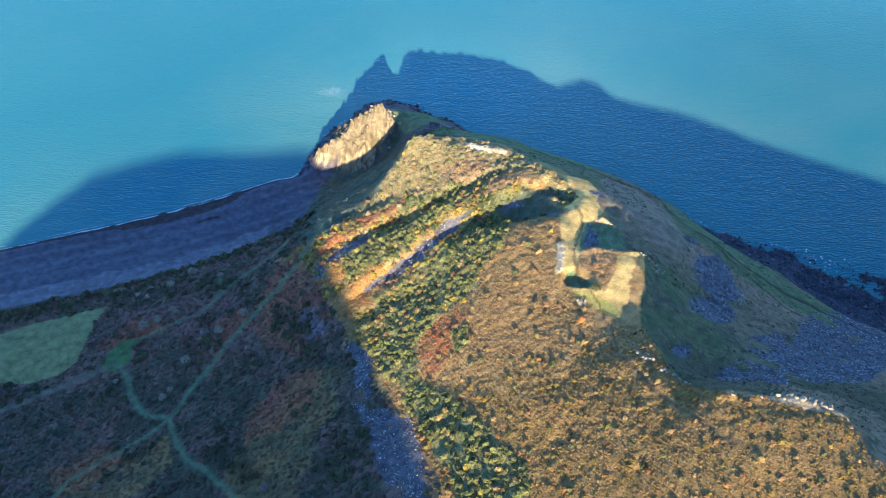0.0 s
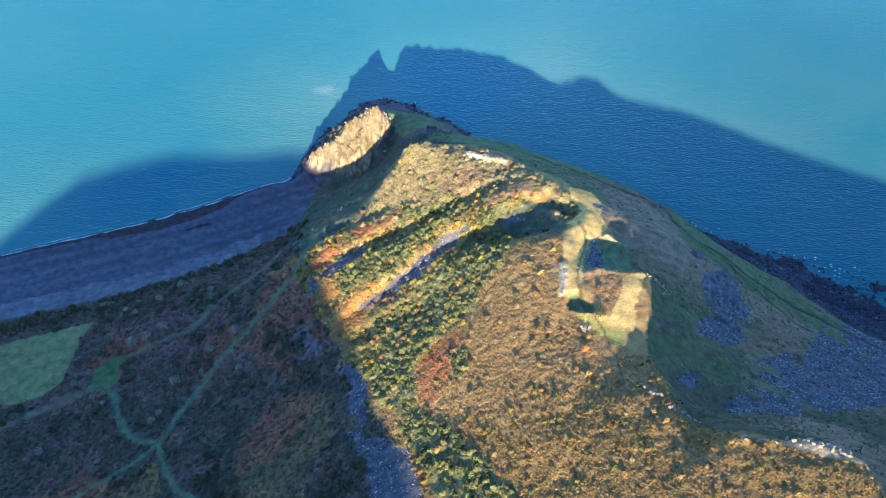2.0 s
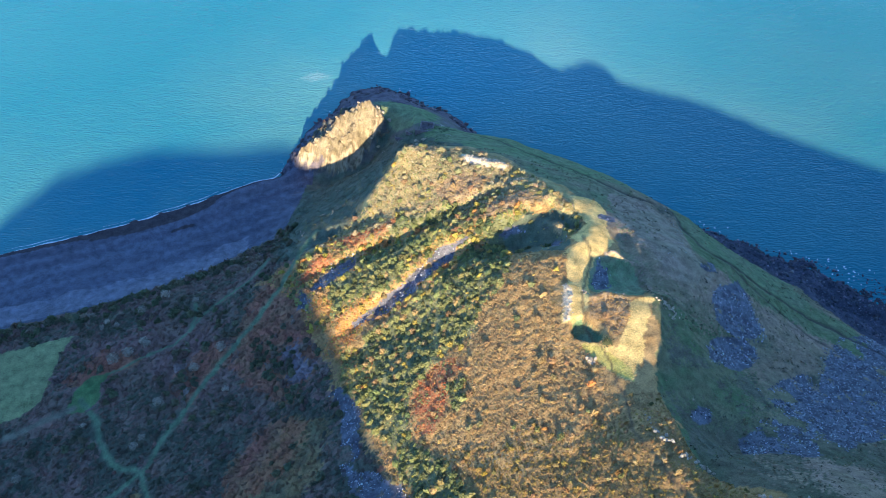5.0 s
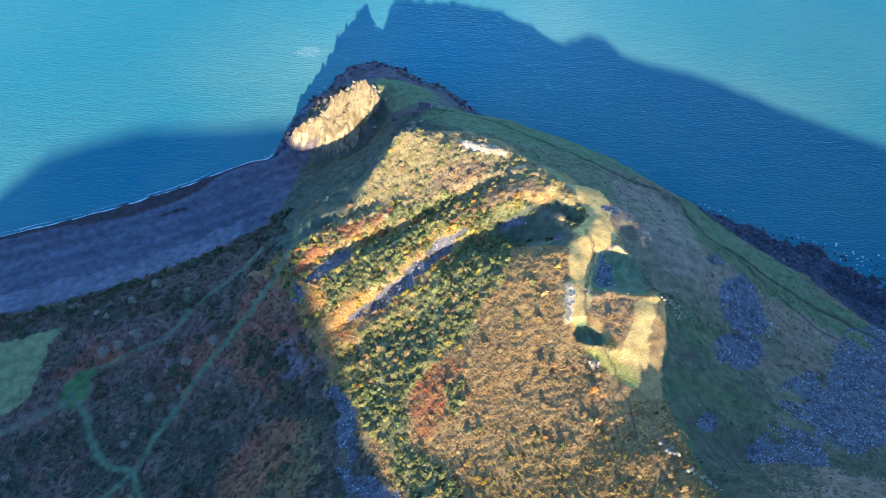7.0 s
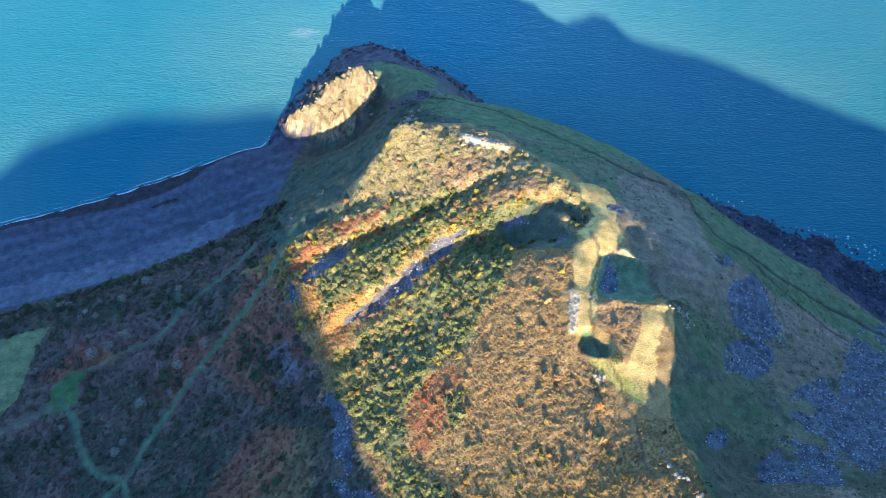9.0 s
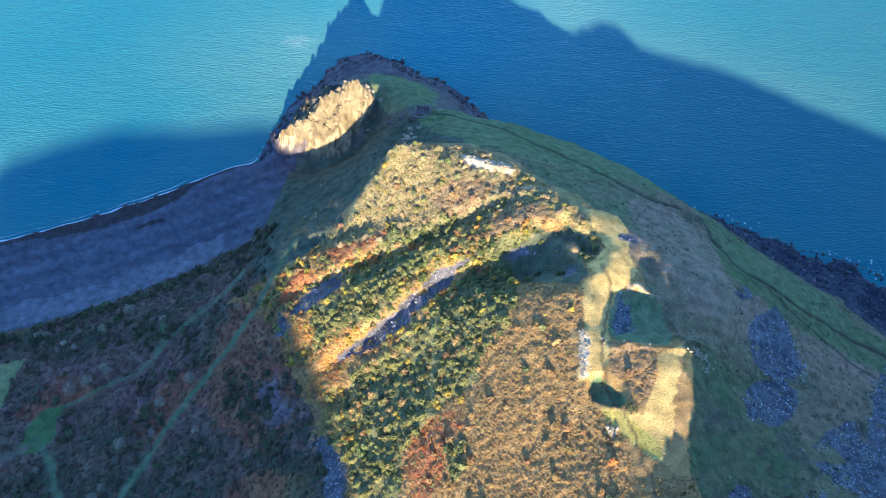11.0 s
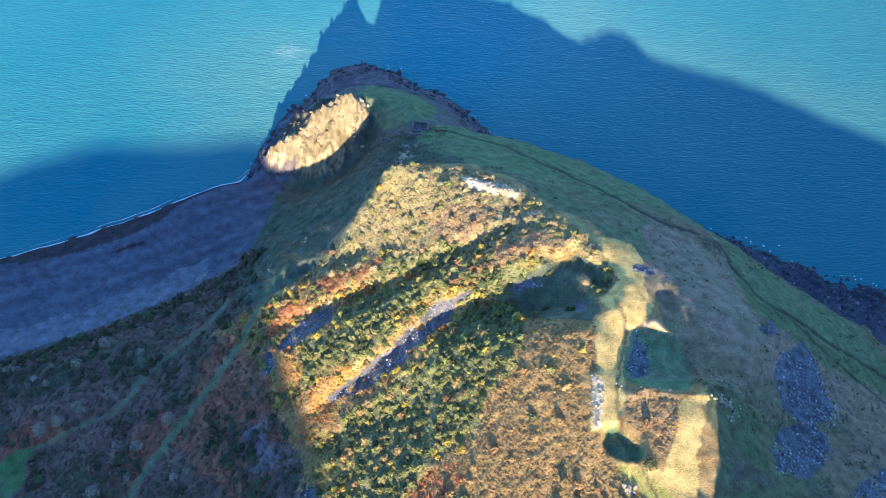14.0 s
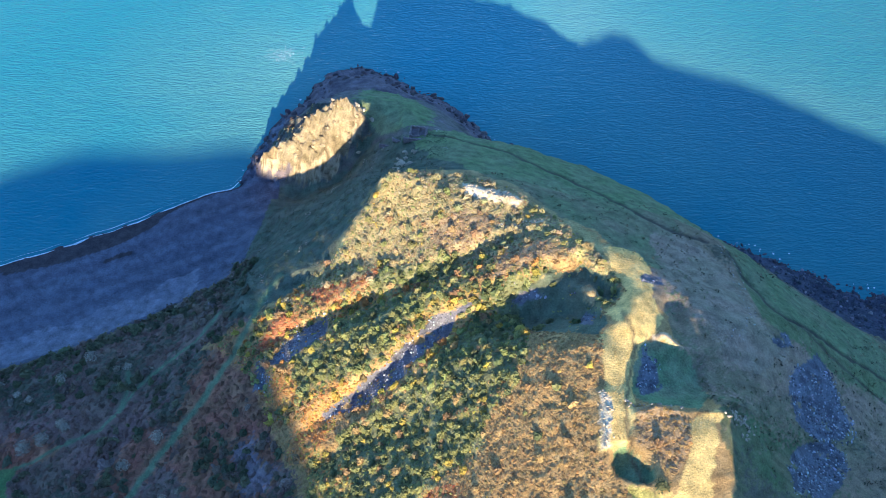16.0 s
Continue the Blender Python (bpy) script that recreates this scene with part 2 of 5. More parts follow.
NOTCH = [(46, 229), (49, 236), (53, 237), (56, 236), (60, 233), (62, 222), (57, 216), (51, 218), (45, 221)]
PIT = [(38, 207), (39.5, 208.5), (42, 208), (44, 206), (46, 203), (46.5, 200), (45, 198.5), (42, 199), (38.5, 201.5), (37.5, 204.5)]
HOLLOW = [(20.5, 255), (24.3, 257), (28, 259), (30.3, 261), (35.3, 260), (38, 263), (41.8, 260), (43.8, 256), (47, 252), (45.5, 249), (41.2, 249), (40.4, 248), (42.5, 242), (39.4, 237), (33, 239), (25.6, 243)]
CRAG_FACE = [(-29.8, 346), (-24, 344), (-22.6, 342.8), (-23.2, 341.5), (-26.4, 340), (-29.2, 337.8), (-30.8, 336), (-34.3, 334), (-39.4, 333), (-43.2, 332.5), (-45.7, 334), (-49.2, 336.5), (-54.8, 336.6), (-57, 339), (-52, 341), (-45.6, 340.5), (-40.5, 343.5), (-35.3, 344.3), (-31.3, 345)]
# scrub and bracken of the west face
GREEN_FACE = [(20, 251), (23, 239), (21, 228), (14, 223), (11, 213), (4, 211), (-1, 207), (-6, 199), (-8, 191), (-12, 183), (-20, 194), (-26, 204), (-28, 213), (-25, 218), (-20, 227), (-11, 230), (-2, 236), (6, 244), (12, 249)]
GREEN_LOW = [(-16, 194), (-9, 191), (-7, 184), (2, 175), (11, 160), (18, 146), (23, 136), (21, 124), (7, 124), (0, 152), (-10, 174)]
GREEN_GULLY = [(8, 263), (0, 261), (-9, 263), (-18, 262), (-25, 256), (-22, 248), (-18, 241), (-10, 246.5), (-8, 251), (2, 256), (9, 259.5)]
GREEN_SIDE = [(-33, 251), (-23, 250), (-19, 245), (-22, 240), (-28, 239), (-34, 236), (-36, 243)]
GREEN_UPPER = [(6, 272), (10, 269), (6, 264), (-3, 266), (-11, 265), (-17, 266), (-14, 269), (-9, 271), (0, 271)]
GREEN_HOLLOW = [(14, 256), (24, 259), (32, 260), (40, 260), (46, 256), (46, 249), (40, 246), (33, 240), (24, 243)]
GREENS = [GREEN_FACE, GREEN_LOW, GREEN_GULLY, GREEN_SIDE, GREEN_UPPER, GREEN_HOLLOW, [(1, 198), (7, 197), (10, 192), (7, 189), (3, 190)]]
REDS = [[(-1, 207), (6, 209), (7, 202), (4, 198), (1, 191), (-1, 184), (-6, 185), (-7, 192), (-5, 199)],
        [(-34, 264), (-32, 261), (-36, 257), (-41, 255), (-45, 253), (-48, 255), (-45, 260), (-40, 264)],
        [(-32, 272), (-22, 270), (-17, 270.5), (-11, 272.5), (-9, 270), (-15, 268), (-19, 266), (-25, 268), (-23, 264), (-30, 265), (-34, 270)]]
ORANGES = [[(-9, 245), (-16, 240.5), (-24, 239), (-30, 235), (-33, 231), (-35, 223), (-29, 219), (-25, 226), (-22, 232), (-24, 236), (-16, 239)],
           [(-41, 245), (-33, 242), (-34, 236), (-39, 235), (-42, 239)], [(-31, 265), (-26, 268), (-25, 266), (-28, 264)], [(-39, 274), (-35, 274), (-33, 269), (-37, 268)]]
FERNS = [[(0, 281), (14, 283), (20, 281), (17, 275), (13, 272), (6, 270), (3, 274)], [(17, 266), (23, 269), (30, 269), (35, 265), (29, 260.5), (24, 259.5), (18, 260)]]
RUSSETS = [
    [(-60, 255), (-44, 246), (-36, 225), (-44, 205), (-62, 215), (-68, 238)],
    [(-66, 250), (-52, 268), (-45, 252), (-46, 240), (-56, 232)],
    [(-62, 186), (-48, 202), (-38, 196), (-44, 178), (-58, 172)],
    [(-128, 170), (-108, 182), (-98, 172), (-118, 158)],
    [(-126, 228), (-110, 240), (-100, 236), (-112, 222)],
    [(-88, 224), (-72, 236), (-66, 228), (-80, 212)],
]
YELLOWING = [
    [(-66, 158), (-44, 200), (-32, 196), (-36, 170), (-44, 140), (-62, 140)],
    [(-112, 170), (-88, 182), (-84, 168), (-100, 152), (-118, 158)],
]
OCHRES = [[(-31, 226), (-25, 223), (-19, 216), (-17, 205), (-22, 202), (-28, 211)],
          [(9, 260), (3, 257), (-3, 254.5), (-7, 251), (-9, 245), (-5, 246), (-2, 250), (5, 253.5), (11, 256), (16, 257), (25, 259), (31, 261), (28, 263), (21, 259), (15, 259)],
          [(14, 228), (20, 230), (18, 226), (11, 224), (6, 223), (2, 222), (4, 225), (10, 225)]]
BROWN_EAST = [(62, 280), (72, 284), (82, 270), (82, 250), (88, 240), (76, 232), (68, 239), (61, 243), (58, 257)]
SHORE_GREEN = [(86, 279), (96, 290), (106, 284), (112, 278), (127, 268), (135, 256), (128, 250), (112, 253), (97, 252), (89, 263)]
COAST_PATH = [(-3, 331), (8, 328), (20, 323), (33, 315), (48, 303), (58, 292), (66, 285), (78, 283.5)]
SHORE_PATH = [(84, 283), (85, 276), (86, 268), (89, 260), (94, 256), (103, 253), (113, 251), (126, 248), (140, 242), (160, 228)]
UPPER_PATH = [(94, 256), (101, 251), (108, 246), (118, 240), (132, 232)]
RIDGE_PATH = [(46, 244), (47, 234), (45, 227), (42, 217), (42, 206), (47, 190), (49, 165), (54, 151), (60, 139), (66, 128), (72, 122)]
RUIN_TRACK = [(-2, 330), (-6, 332.5), (-12, 335.5), (-17, 338)]
GOAT_TRACK = [(-14, 336), (-16, 329), (-18, 322), (-20, 316)]
BEACH_LINE = [p[:2] for p in shore_lines()[0]]
BACK_LINE = [p[:2] for p in shore_lines()[1]]
TIP_LINE = [p[:2] for p in shore_lines()[4]]
TIP_GRASS = [(-23, 366), (-13, 372), (-2, 360), (3, 349), (2, 337), (-10, 335), (-18, 341), (-22, 345)]
CRAG_GRASS = [(-46, 338), (-40, 341), (-34, 342), (-28, 342), (-25, 340), (-27, 337), (-32, 334), (-39, 334), (-45, 335.5)]
EAST = [(-3, 327), (3, 311), (13, 301), (26, 291.5), (37, 278), (55, 257), (57, 241), (59, 227), (62.5, 216), (61, 197), (57.5, 181), (61.5, 154), (71, 142), (84, 139), (94, 133), (94.5, 124), (97, 116), (102, 104), (132, 88), (180, 60), (420, 60),
        (420, 330), (110, 330), (40, 360), (0, 345)]
WEST = [(-60, 262), (-44, 269), (-37.5, 272), (-32, 278), (-26, 281.5), (-19.5, 289), (-11, 296.5), (-4, 299), (2, 298), (12, 297), (23, 290), (36, 276), (52, 250), (42, 246), (38, 222), (37, 205), (44, 192), (46, 179), (57, 180), (61, 153), (70, 141), (83, 137), (92, 132), (93.5, 123), (96, 115), (101, 104),
        (100, 96), (20, 112), (6, 126), (-5, 158), (-17, 184), (-28, 205), (-38, 228), (-48, 248)]
TIP = [(-10, 337), (-3, 328), (14, 342), (24, 360), (0, 390), (-40, 400), (-64, 372), (-40, 350), (-22, 345)]
CLIFF = [(-64, 336), (-52, 335), (-42, 332), (-34, 331), (-29, 334), (-23, 337.5), (-18, 341), (-22, 347), (-32, 351), (-42, 352), (-56, 348)]


# ---- ground: one sheet, finest where the camera looks ----
def axis(lo, hi, fine_lo, fine_hi, step, coarse):
    a = list(np.arange(fine_lo, fine_hi + 0.01, step))
    s, v = step, fine_lo
    while v > lo:
        s = min(s * 1.2, coarse)
        v -= s
        a.insert(0, v)
    s, v = step, fine_hi
    while v < hi:
        s = min(s * 1.2, coarse)
        v += s
        a.append(v)
    return np.array(a)


def bilinear(xs, ys, z, x, y):
    i = np.clip(np.searchsorted(xs, x) - 1, 0, len(xs) - 2)
    j = np.clip(np.searchsorted(ys, y) - 1, 0, len(ys) - 2)
    u = np.clip((x - xs[i]) / (xs[i + 1] - xs[i]), 0, 1)
    v = np.clip((y - ys[j]) / (ys[j + 1] - ys[j]), 0, 1)
    return (z[j, i] * (1 - u) + z[j, i + 1] * u) * (1 - v) + (z[j + 1, i] * (1 - u) + z[j + 1, i + 1] * u) * v


RX, RY = axis(-330, 420, -190, 190, 2.0, 15), axis(-330, 470, 105, 395, 2.0, 15)
XS, YS = axis(-330, 420, -180, 172, 0.58, 15), axis(-330, 470, 128, 394, 0.58, 15)
GX, GY = np.meshgrid(XS, YS)
BASE = base_height(*np.meshgrid(RX, RY))
GZ = bilinear(RX, RY, BASE, GX, GY)
WARP_X, WARP_Y = GX + 3.0 * rough(GX, GY, 9, 3), GY + 3.0 * rough(GX, GY, 9, 11)
SMALL_X, SMALL_Y = GX + 0.7 * rough(GX, GY, 4, 23), GY + 0.7 * rough(GX, GY, 4, 31)

GZ = GZ - gully_depth(0.4 * GX + 0.6 * WARP_X, 0.4 * GY + 0.6 * WARP_Y) * np.clip(0.85 + 0.45 * rough(GX, GY, 14, 19), 0.3, 1.25)


def any_of(shapes, x=WARP_X, y=WARP_Y):
    out = np.zeros(GX.shape, bool)
    for s in shapes:
        out |= inside(x, y, s)
    return out


def near_line(line, wide, x=SMALL_X, y=SMALL_Y):
    return np.clip(1.5 - line_distance(x, y, line)[0] / wide, 0, 1)


IN_EAST, IN_TIP, IN_CLIFF = inside(WARP_X, WARP_Y, EAST), inside(WARP_X, WARP_Y, TIP), inside(SMALL_X, SMALL_Y, CLIFF)
BEACH_D = line_distance(GX, GY, BEACH_LINE)[0]
BACK_D = line_distance(GX, GY, BACK_LINE)[0]
ON_BEACH = (GY > np.interp(GX, [p[0] for p in BACK_LINE[:-1]], [p[1] for p in BACK_LINE[:-1]]) - 0.8 + 0.5 * rough(GX, GY, 5, 77)) & (GX < -50) & (GZ < 6.6)
steep = np.hypot(*np.gradient(GZ, YS, XS))
CLIFFY = np.clip((steep - 0.95) * 3, 0, 1) * (GX > -64)
ROCKY = ((GZ < 8.5 + 2.5 * rough(GX, GY, 8, 41)) & (GX > -62) & (GY > 230)) & ~ON_BEACH & ~((GX < -20) & (GY < 334)) | ((GZ < 5) & (GX > 90) & (GY > 200))
SCREE = any_of(SCREES, 0.4 * WARP_X + 0.6 * SMALL_X, 0.4 * WARP_Y + 0.6 * SMALL_Y) & (rough(GX, GY, 3, 57) > -0.6) & (rough(GX, GY, 13, 59) > -0.45)
PATHY = np.zeros(GX.shape)
for line, wide in TRACKS:
    PATHY = np.maximum(PATHY, near_line(line, wide))

# the scarp across the crest, a pit in the dry grass, and the sharp east edge
span_x = np.clip((SMALL_X - np.interp(GY, [217, 226, 232, 237], [43.4, 44.6, 46.0, 49.0])) / 0.8, 0, 1) * np.clip((63 - SMALL_X) / 3, 0, 1)
GZ = GZ - 2.4 * span_x * np.clip((SMALL_Y - 217.2) / 1.0, 0, 1) * np.exp(-np.maximum(GY - 218, 0) / 15)
GZ = GZ + 0.7 * span_x * np.exp(-((SMALL_Y - 215.6) / 1.4) ** 2)
ridge_x = np.interp(GY, [139, 153, 182, 198, 216], [70, 60, 56.5, 60.5, 64])
past = (SMALL_X - ridge_x) * (GY > 138) * (GY < 220)
GZ = GZ + 0.4 * np.exp(-(past / 1.6) ** 2) * (past != 0) - 1.8 * np.clip(past / 2.5, 0, 1) * np.exp(-np.maximum(past, 0) / 10)
KNOB = [(68, 140), (76, 138), (82, 136.5), (88, 134), (92, 131.5)]
GZ = GZ + 0.9 * np.exp(-((line_distance(SMALL_X, SMALL_Y, KNOB)[0] / 2.2) ** 2))
GZ = GZ + 2.2 * np.exp(-((GX - 39.5) ** 2 + 0.6 * (GY - 252) ** 2) / 7.0)
pit_in = line_distance(SMALL_X, SMALL_Y, PIT + PIT[:1])[0] * inside(SMALL_X, SMALL_Y, PIT)
GZ = GZ - 2.5 * np.clip(pit_in / 0.9, 0, 1) * np.interp(GY, [199, 209], [1.0, 0.9])
# the hollow below the crest, the small spur by the scarp, and the crag standing proud of its flanks
hollow_in = line_distance(SMALL_X, SMALL_Y, HOLLOW + HOLLOW[:1])[0] * np.where(inside(SMALL_X, SMALL_Y, HOLLOW), 1, -1)
knob_clear = 1 - np.exp(-((GX - 39.5) ** 2 + 0.6 * (GY - 252) ** 2) / 10.0)
GZ = GZ - 2.3 * np.clip((hollow_in + np.interp(GX, [38, 41], [2.4, 0.0])) / 2.2, 0, 1) * knob_clear * np.interp(GY, [240, 248], [0.0, 1.0])
GZ = GZ + 1.8 * np.exp(-((line_distance(SMALL_X, SMALL_Y, SPUR_LINE)[0] / 1.1) ** 2)) - 2.8 * np.exp(-((GX - 59) ** 2 + 0.35 * (GY - 247) ** 2) / 12.0)
GZ = GZ + 0.8 * np.exp(-((line_distance(GX, GY, [(45, 240), (48, 246), (50, 253), (52, 260), (52, 266)])[0] / 2.8) ** 2))
GZ = GZ + 0.9 * np.exp(-((line_distance(GX, GY, [(38.4, 221), (38.0, 214), (37.8, 209)])[0] / 1.3) ** 2))
GZ = GZ + 0.9 * np.exp(-((line_distance(GX, GY, [(11, 290.5), (16, 288.5), (24, 284.5)])[0] / 1.6) ** 2))
GZ = GZ + 1.0 * np.exp(-((line_distance(GX, GY, [(50, 162), (56, 162), (57, 174)])[0] / 5.0) ** 2)) - 1.5 * np.exp(-((GX + 18) ** 2 + (GY - 344.5) ** 2) / 10.0)
GZ = GZ + 2.2 * np.exp(-((line_distance(GX, GY, [(-9, 298), (-14, 296), (-19, 292), (-24, 287)])[0] / 3.6) ** 2))
crag_out = line_distance(SMALL_X, SMALL_Y, CRAG_FACE + CRAG_FACE[:1])[0] * np.where(inside(SMALL_X, SMALL_Y, CRAG_FACE), -1, 1)
GZ = GZ - (3.6 + 2.4 * np.clip((GX + 36) / 8, 0, 1)) * np.clip((crag_out + 1.2) / 1.6, 0, 1) * np.exp(-np.maximum(crag_out - 5, 0) / 5) * (GX < -8) * (GY > 322) * np.clip((GZ - 1.5) / 4, 0, 1)

def billow(size, seed, turn):
    c, s = math.cos(turn), math.sin(turn)
    return 1 - 2 * np.abs(2 * value_noise((GX * c - GY * s) / size, (GX * s + GY * c) / size, seed) - 1)


# relief that the lines do not hold
lump = 0.35 * rough(GX, GY, 6, 61) + 0.12 * rough(GX, GY, 1.7, 67, 2)
strata = np.sin((GX * 0.5 + GY * 0.9 + 2.5 * GZ) * 0.55 + 2 * rough(GX, GY, 7, 71))
GZ = GZ + lump * np.where(ON_BEACH | inside(GX, GY, FIELD), 0.08, np.where(any_of([GRASS_STRIP, EDGE_STRIP], SMALL_X, SMALL_Y), 0.3, 1.0)) * (1 - 0.8 * PATHY)
ledges = np.abs(np.mod(0.55 * GX - 0.5 * GY + 1.1 * GZ + 1.6 * rough(GX, GY, 6, 75), 2.6) - 1.3)
GZ = GZ + np.where(IN_CLIFF, 0.5 * rough(GX, GY, 7, 73) + 0.8 * rough(GX, GY, 2.6, 79, 3) + 0.8 * rough(GX, GY, 1.3, 80, 1) + 1.0 * ledges, 0)
GZ = GZ + CLIFFY * (0.8 * rough(GX, GY, 4, 83) + 0.3 * strata) + np.where(ROCKY & (GZ > 0), 0.8 * rough(GX, GY, 4.5, 89) + 0.4 * strata, 0)
GZ = GZ + np.where(SCREE, 0.18 * rough(GX, GY, 1.4, 97, 2), 0)
GZ = GZ + np.where(ON_BEACH, 0.10 * np.sin(BEACH_D * 0.85 + 0.8 * rough(GX, GY, 30, 101)) * np.clip(BEACH_D / 8, 0, 1), 0)
for line, wide, deep in ((COAST_PATH, 0.9, 0.5), (SHORE_PATH, 0.8, 0.5), (GOAT_TRACK, 0.6, 0.2), (UPPER_PATH, 0.7, 0.35), (RUIN_TRACK, 0.9, 0.3), (RIDGE_PATH, 0.45, 0.25)):
    GZ = GZ - deep * near_line(line, wide)


# the canopy of bracken and scrub: rounded crowns, larger where the bushes are green
BARE = SCREE | any_of(DRY_GRASS, SMALL_X, SMALL_Y) & ~inside(SMALL_X, SMALL_Y, BRACKEN_GAP) | ON_BEACH | ROCKY | IN_EAST | IN_TIP | IN_CLIFF | inside(GX, GY, FIELD) | inside(GX, GY, CLEARING)
IN_WEST = inside(WARP_X, WARP_Y, WEST) | inside(SMALL_X, SMALL_Y, BRACKEN_GAP)
leafy = (1 - np.clip(1.3 * PATHY, 0, 1)) * ~BARE
crowns = np.where(any_of(GREENS), 0.45 * billow(3.3, 601, 0.5) + 0.25 * billow(1.9, 607, 1.1), 0.12 * billow(2.6, 613, 0.3) + 0.24 * billow(1.25, 617, 0.9))
GZ = GZ + leafy * np.where(IN_WEST, crowns, 0.35 * crowns) * (GY < 300)

# colour of the cover
loose = np.random.default_rng(5).normal(0, 0.9, (2,) + GX.shape)
SOFT_X, SOFT_Y = WARP_X + loose[0], WARP_Y + loose[1]
COVER = np.zeros(GX.shape + (3,))


def lay(mask, colour, other=None, size=5, seed=200):
    m = np.asarray(mask, float)[..., None]
    c = np.array(colour)
    if other is not None:
        k = np.clip(0.5 + 0.8 * rough(GX, GY, size, seed), 0, 1)[..., None]
        c = c * (1 - k) + np.array(other) * k
    COVER[...] = COVER * (1 - m) + c * m


IN_GREEN = any_of(GREENS, SOFT_X, SOFT_Y)
lay(np.ones(GX.shape), (0.360, 0.228, 0.084), (0.405, 0.268, 0.102), 9, 201)
lay((GY < 166 + 6 * rough(GX, GY, 10, 198)) & (GX > -20), (0.310, 0.190, 0.068), (0.255, 0.175, 0.062), 5, 199)
lay((GY > 266) & (GX > -44) & (GX < 40), (0.330, 0.265, 0.110), (0.370, 0.275, 0.120), 5, 203)
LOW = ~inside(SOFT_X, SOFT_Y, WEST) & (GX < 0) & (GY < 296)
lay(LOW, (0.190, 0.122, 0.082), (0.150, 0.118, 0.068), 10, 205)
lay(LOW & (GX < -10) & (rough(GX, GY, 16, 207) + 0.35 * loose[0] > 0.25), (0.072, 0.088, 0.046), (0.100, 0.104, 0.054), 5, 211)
# darker towards the near end: shade worked into the scrub colour
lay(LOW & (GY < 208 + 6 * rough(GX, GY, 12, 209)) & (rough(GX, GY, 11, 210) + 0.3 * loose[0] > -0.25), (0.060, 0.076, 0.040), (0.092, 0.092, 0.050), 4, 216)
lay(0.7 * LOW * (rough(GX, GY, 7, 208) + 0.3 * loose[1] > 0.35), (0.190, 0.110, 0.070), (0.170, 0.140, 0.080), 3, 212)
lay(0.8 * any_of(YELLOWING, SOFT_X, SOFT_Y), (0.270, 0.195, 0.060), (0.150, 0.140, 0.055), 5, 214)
# cool tint of the shade multiplied into the low ground's colour
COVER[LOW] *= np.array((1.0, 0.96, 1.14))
lay(0.55 * any_of(RUSSETS, SOFT_X, SOFT_Y), (0.340, 0.110, 0.058), (0.300, 0.155, 0.068), 4, 215)
lay(0.85 * any_of(REDS, SOFT_X, SOFT_Y), (0.380, 0.125, 0.055), (0.420, 0.190, 0.070), 4, 217)
lay(IN_GREEN, (0.150, 0.158, 0.072), (0.205, 0.195, 0.085), 4, 213)
lay(0.75 * any_of(OCHRES, SOFT_X, SOFT_Y), (0.330, 0.260, 0.070), (0.290, 0.200, 0.060), 4, 219)
lay(0.95 * any_of(ORANGES, SOFT_X, SOFT_Y), (0.470, 0.205, 0.062), (0.400, 0.240, 0.070), 3, 220)
lay(0.85 * any_of(FERNS, SOFT_X, SOFT_Y), (0.370, 0.245, 0.125), (0.340, 0.250, 0.125), 4, 218)
lay(inside(SOFT_X, SOFT_Y, CREST_SCRUB), (0.420, 0.330, 0.130), (0.300, 0.260, 0.100), 4, 222)
# green slope, its colour deepened to stand in for missing shade
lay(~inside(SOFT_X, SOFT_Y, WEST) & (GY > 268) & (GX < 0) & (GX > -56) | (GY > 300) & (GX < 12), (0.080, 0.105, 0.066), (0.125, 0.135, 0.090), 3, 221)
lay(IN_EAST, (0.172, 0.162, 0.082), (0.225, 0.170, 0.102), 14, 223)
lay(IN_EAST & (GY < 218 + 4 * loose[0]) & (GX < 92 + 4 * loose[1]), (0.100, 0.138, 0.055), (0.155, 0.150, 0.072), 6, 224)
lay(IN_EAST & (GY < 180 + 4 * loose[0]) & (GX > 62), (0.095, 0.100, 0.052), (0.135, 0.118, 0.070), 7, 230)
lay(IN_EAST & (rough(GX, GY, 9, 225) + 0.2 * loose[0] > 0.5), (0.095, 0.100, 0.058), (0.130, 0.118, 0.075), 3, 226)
lay(IN_EAST & (GY > 250 + 4 * loose[0]) & (GX < 70), (0.165, 0.195, 0.088), (0.205, 0.185, 0.105), 7, 228)
lay(IN_EAST & (GY < 262) & ((GX > 80 + 4 * loose[1]) | (GY > 222)) & (rough(GX, GY, 26, 227) + 0.1 * loose[0] > 0.25), (0.285, 0.205, 0.135), (0.235, 0.185, 0.105), 6, 229)
lay(IN_EAST & (line_distance(SOFT_X, SOFT_Y, SHORE_PATH)[0] < 9) & (GX > 84), (0.135, 0.170, 0.070), (0.165, 0.180, 0.085), 7, 232)
lay(IN_TIP | (IN_EAST & (GY > 300 - 0.1 * GX)), (0.150, 0.205, 0.082), (0.185, 0.215, 0.105), 6, 233)
lay(inside(SOFT_X, SOFT_Y, BROWN_EAST), (0.300, 0.225, 0.150), (0.245, 0.205, 0.125), 6, 234)
lay(inside(SOFT_X, SOFT_Y, SHORE_GREEN), (0.140, 0.185, 0.080), (0.170, 0.190, 0.095), 6, 235)
lay(IN_TIP & ~inside(SOFT_X, SOFT_Y, TIP_GRASS) & (GY > 333), (0.175, 0.150, 0.140), (0.150, 0.140, 0.110), 4, 236)
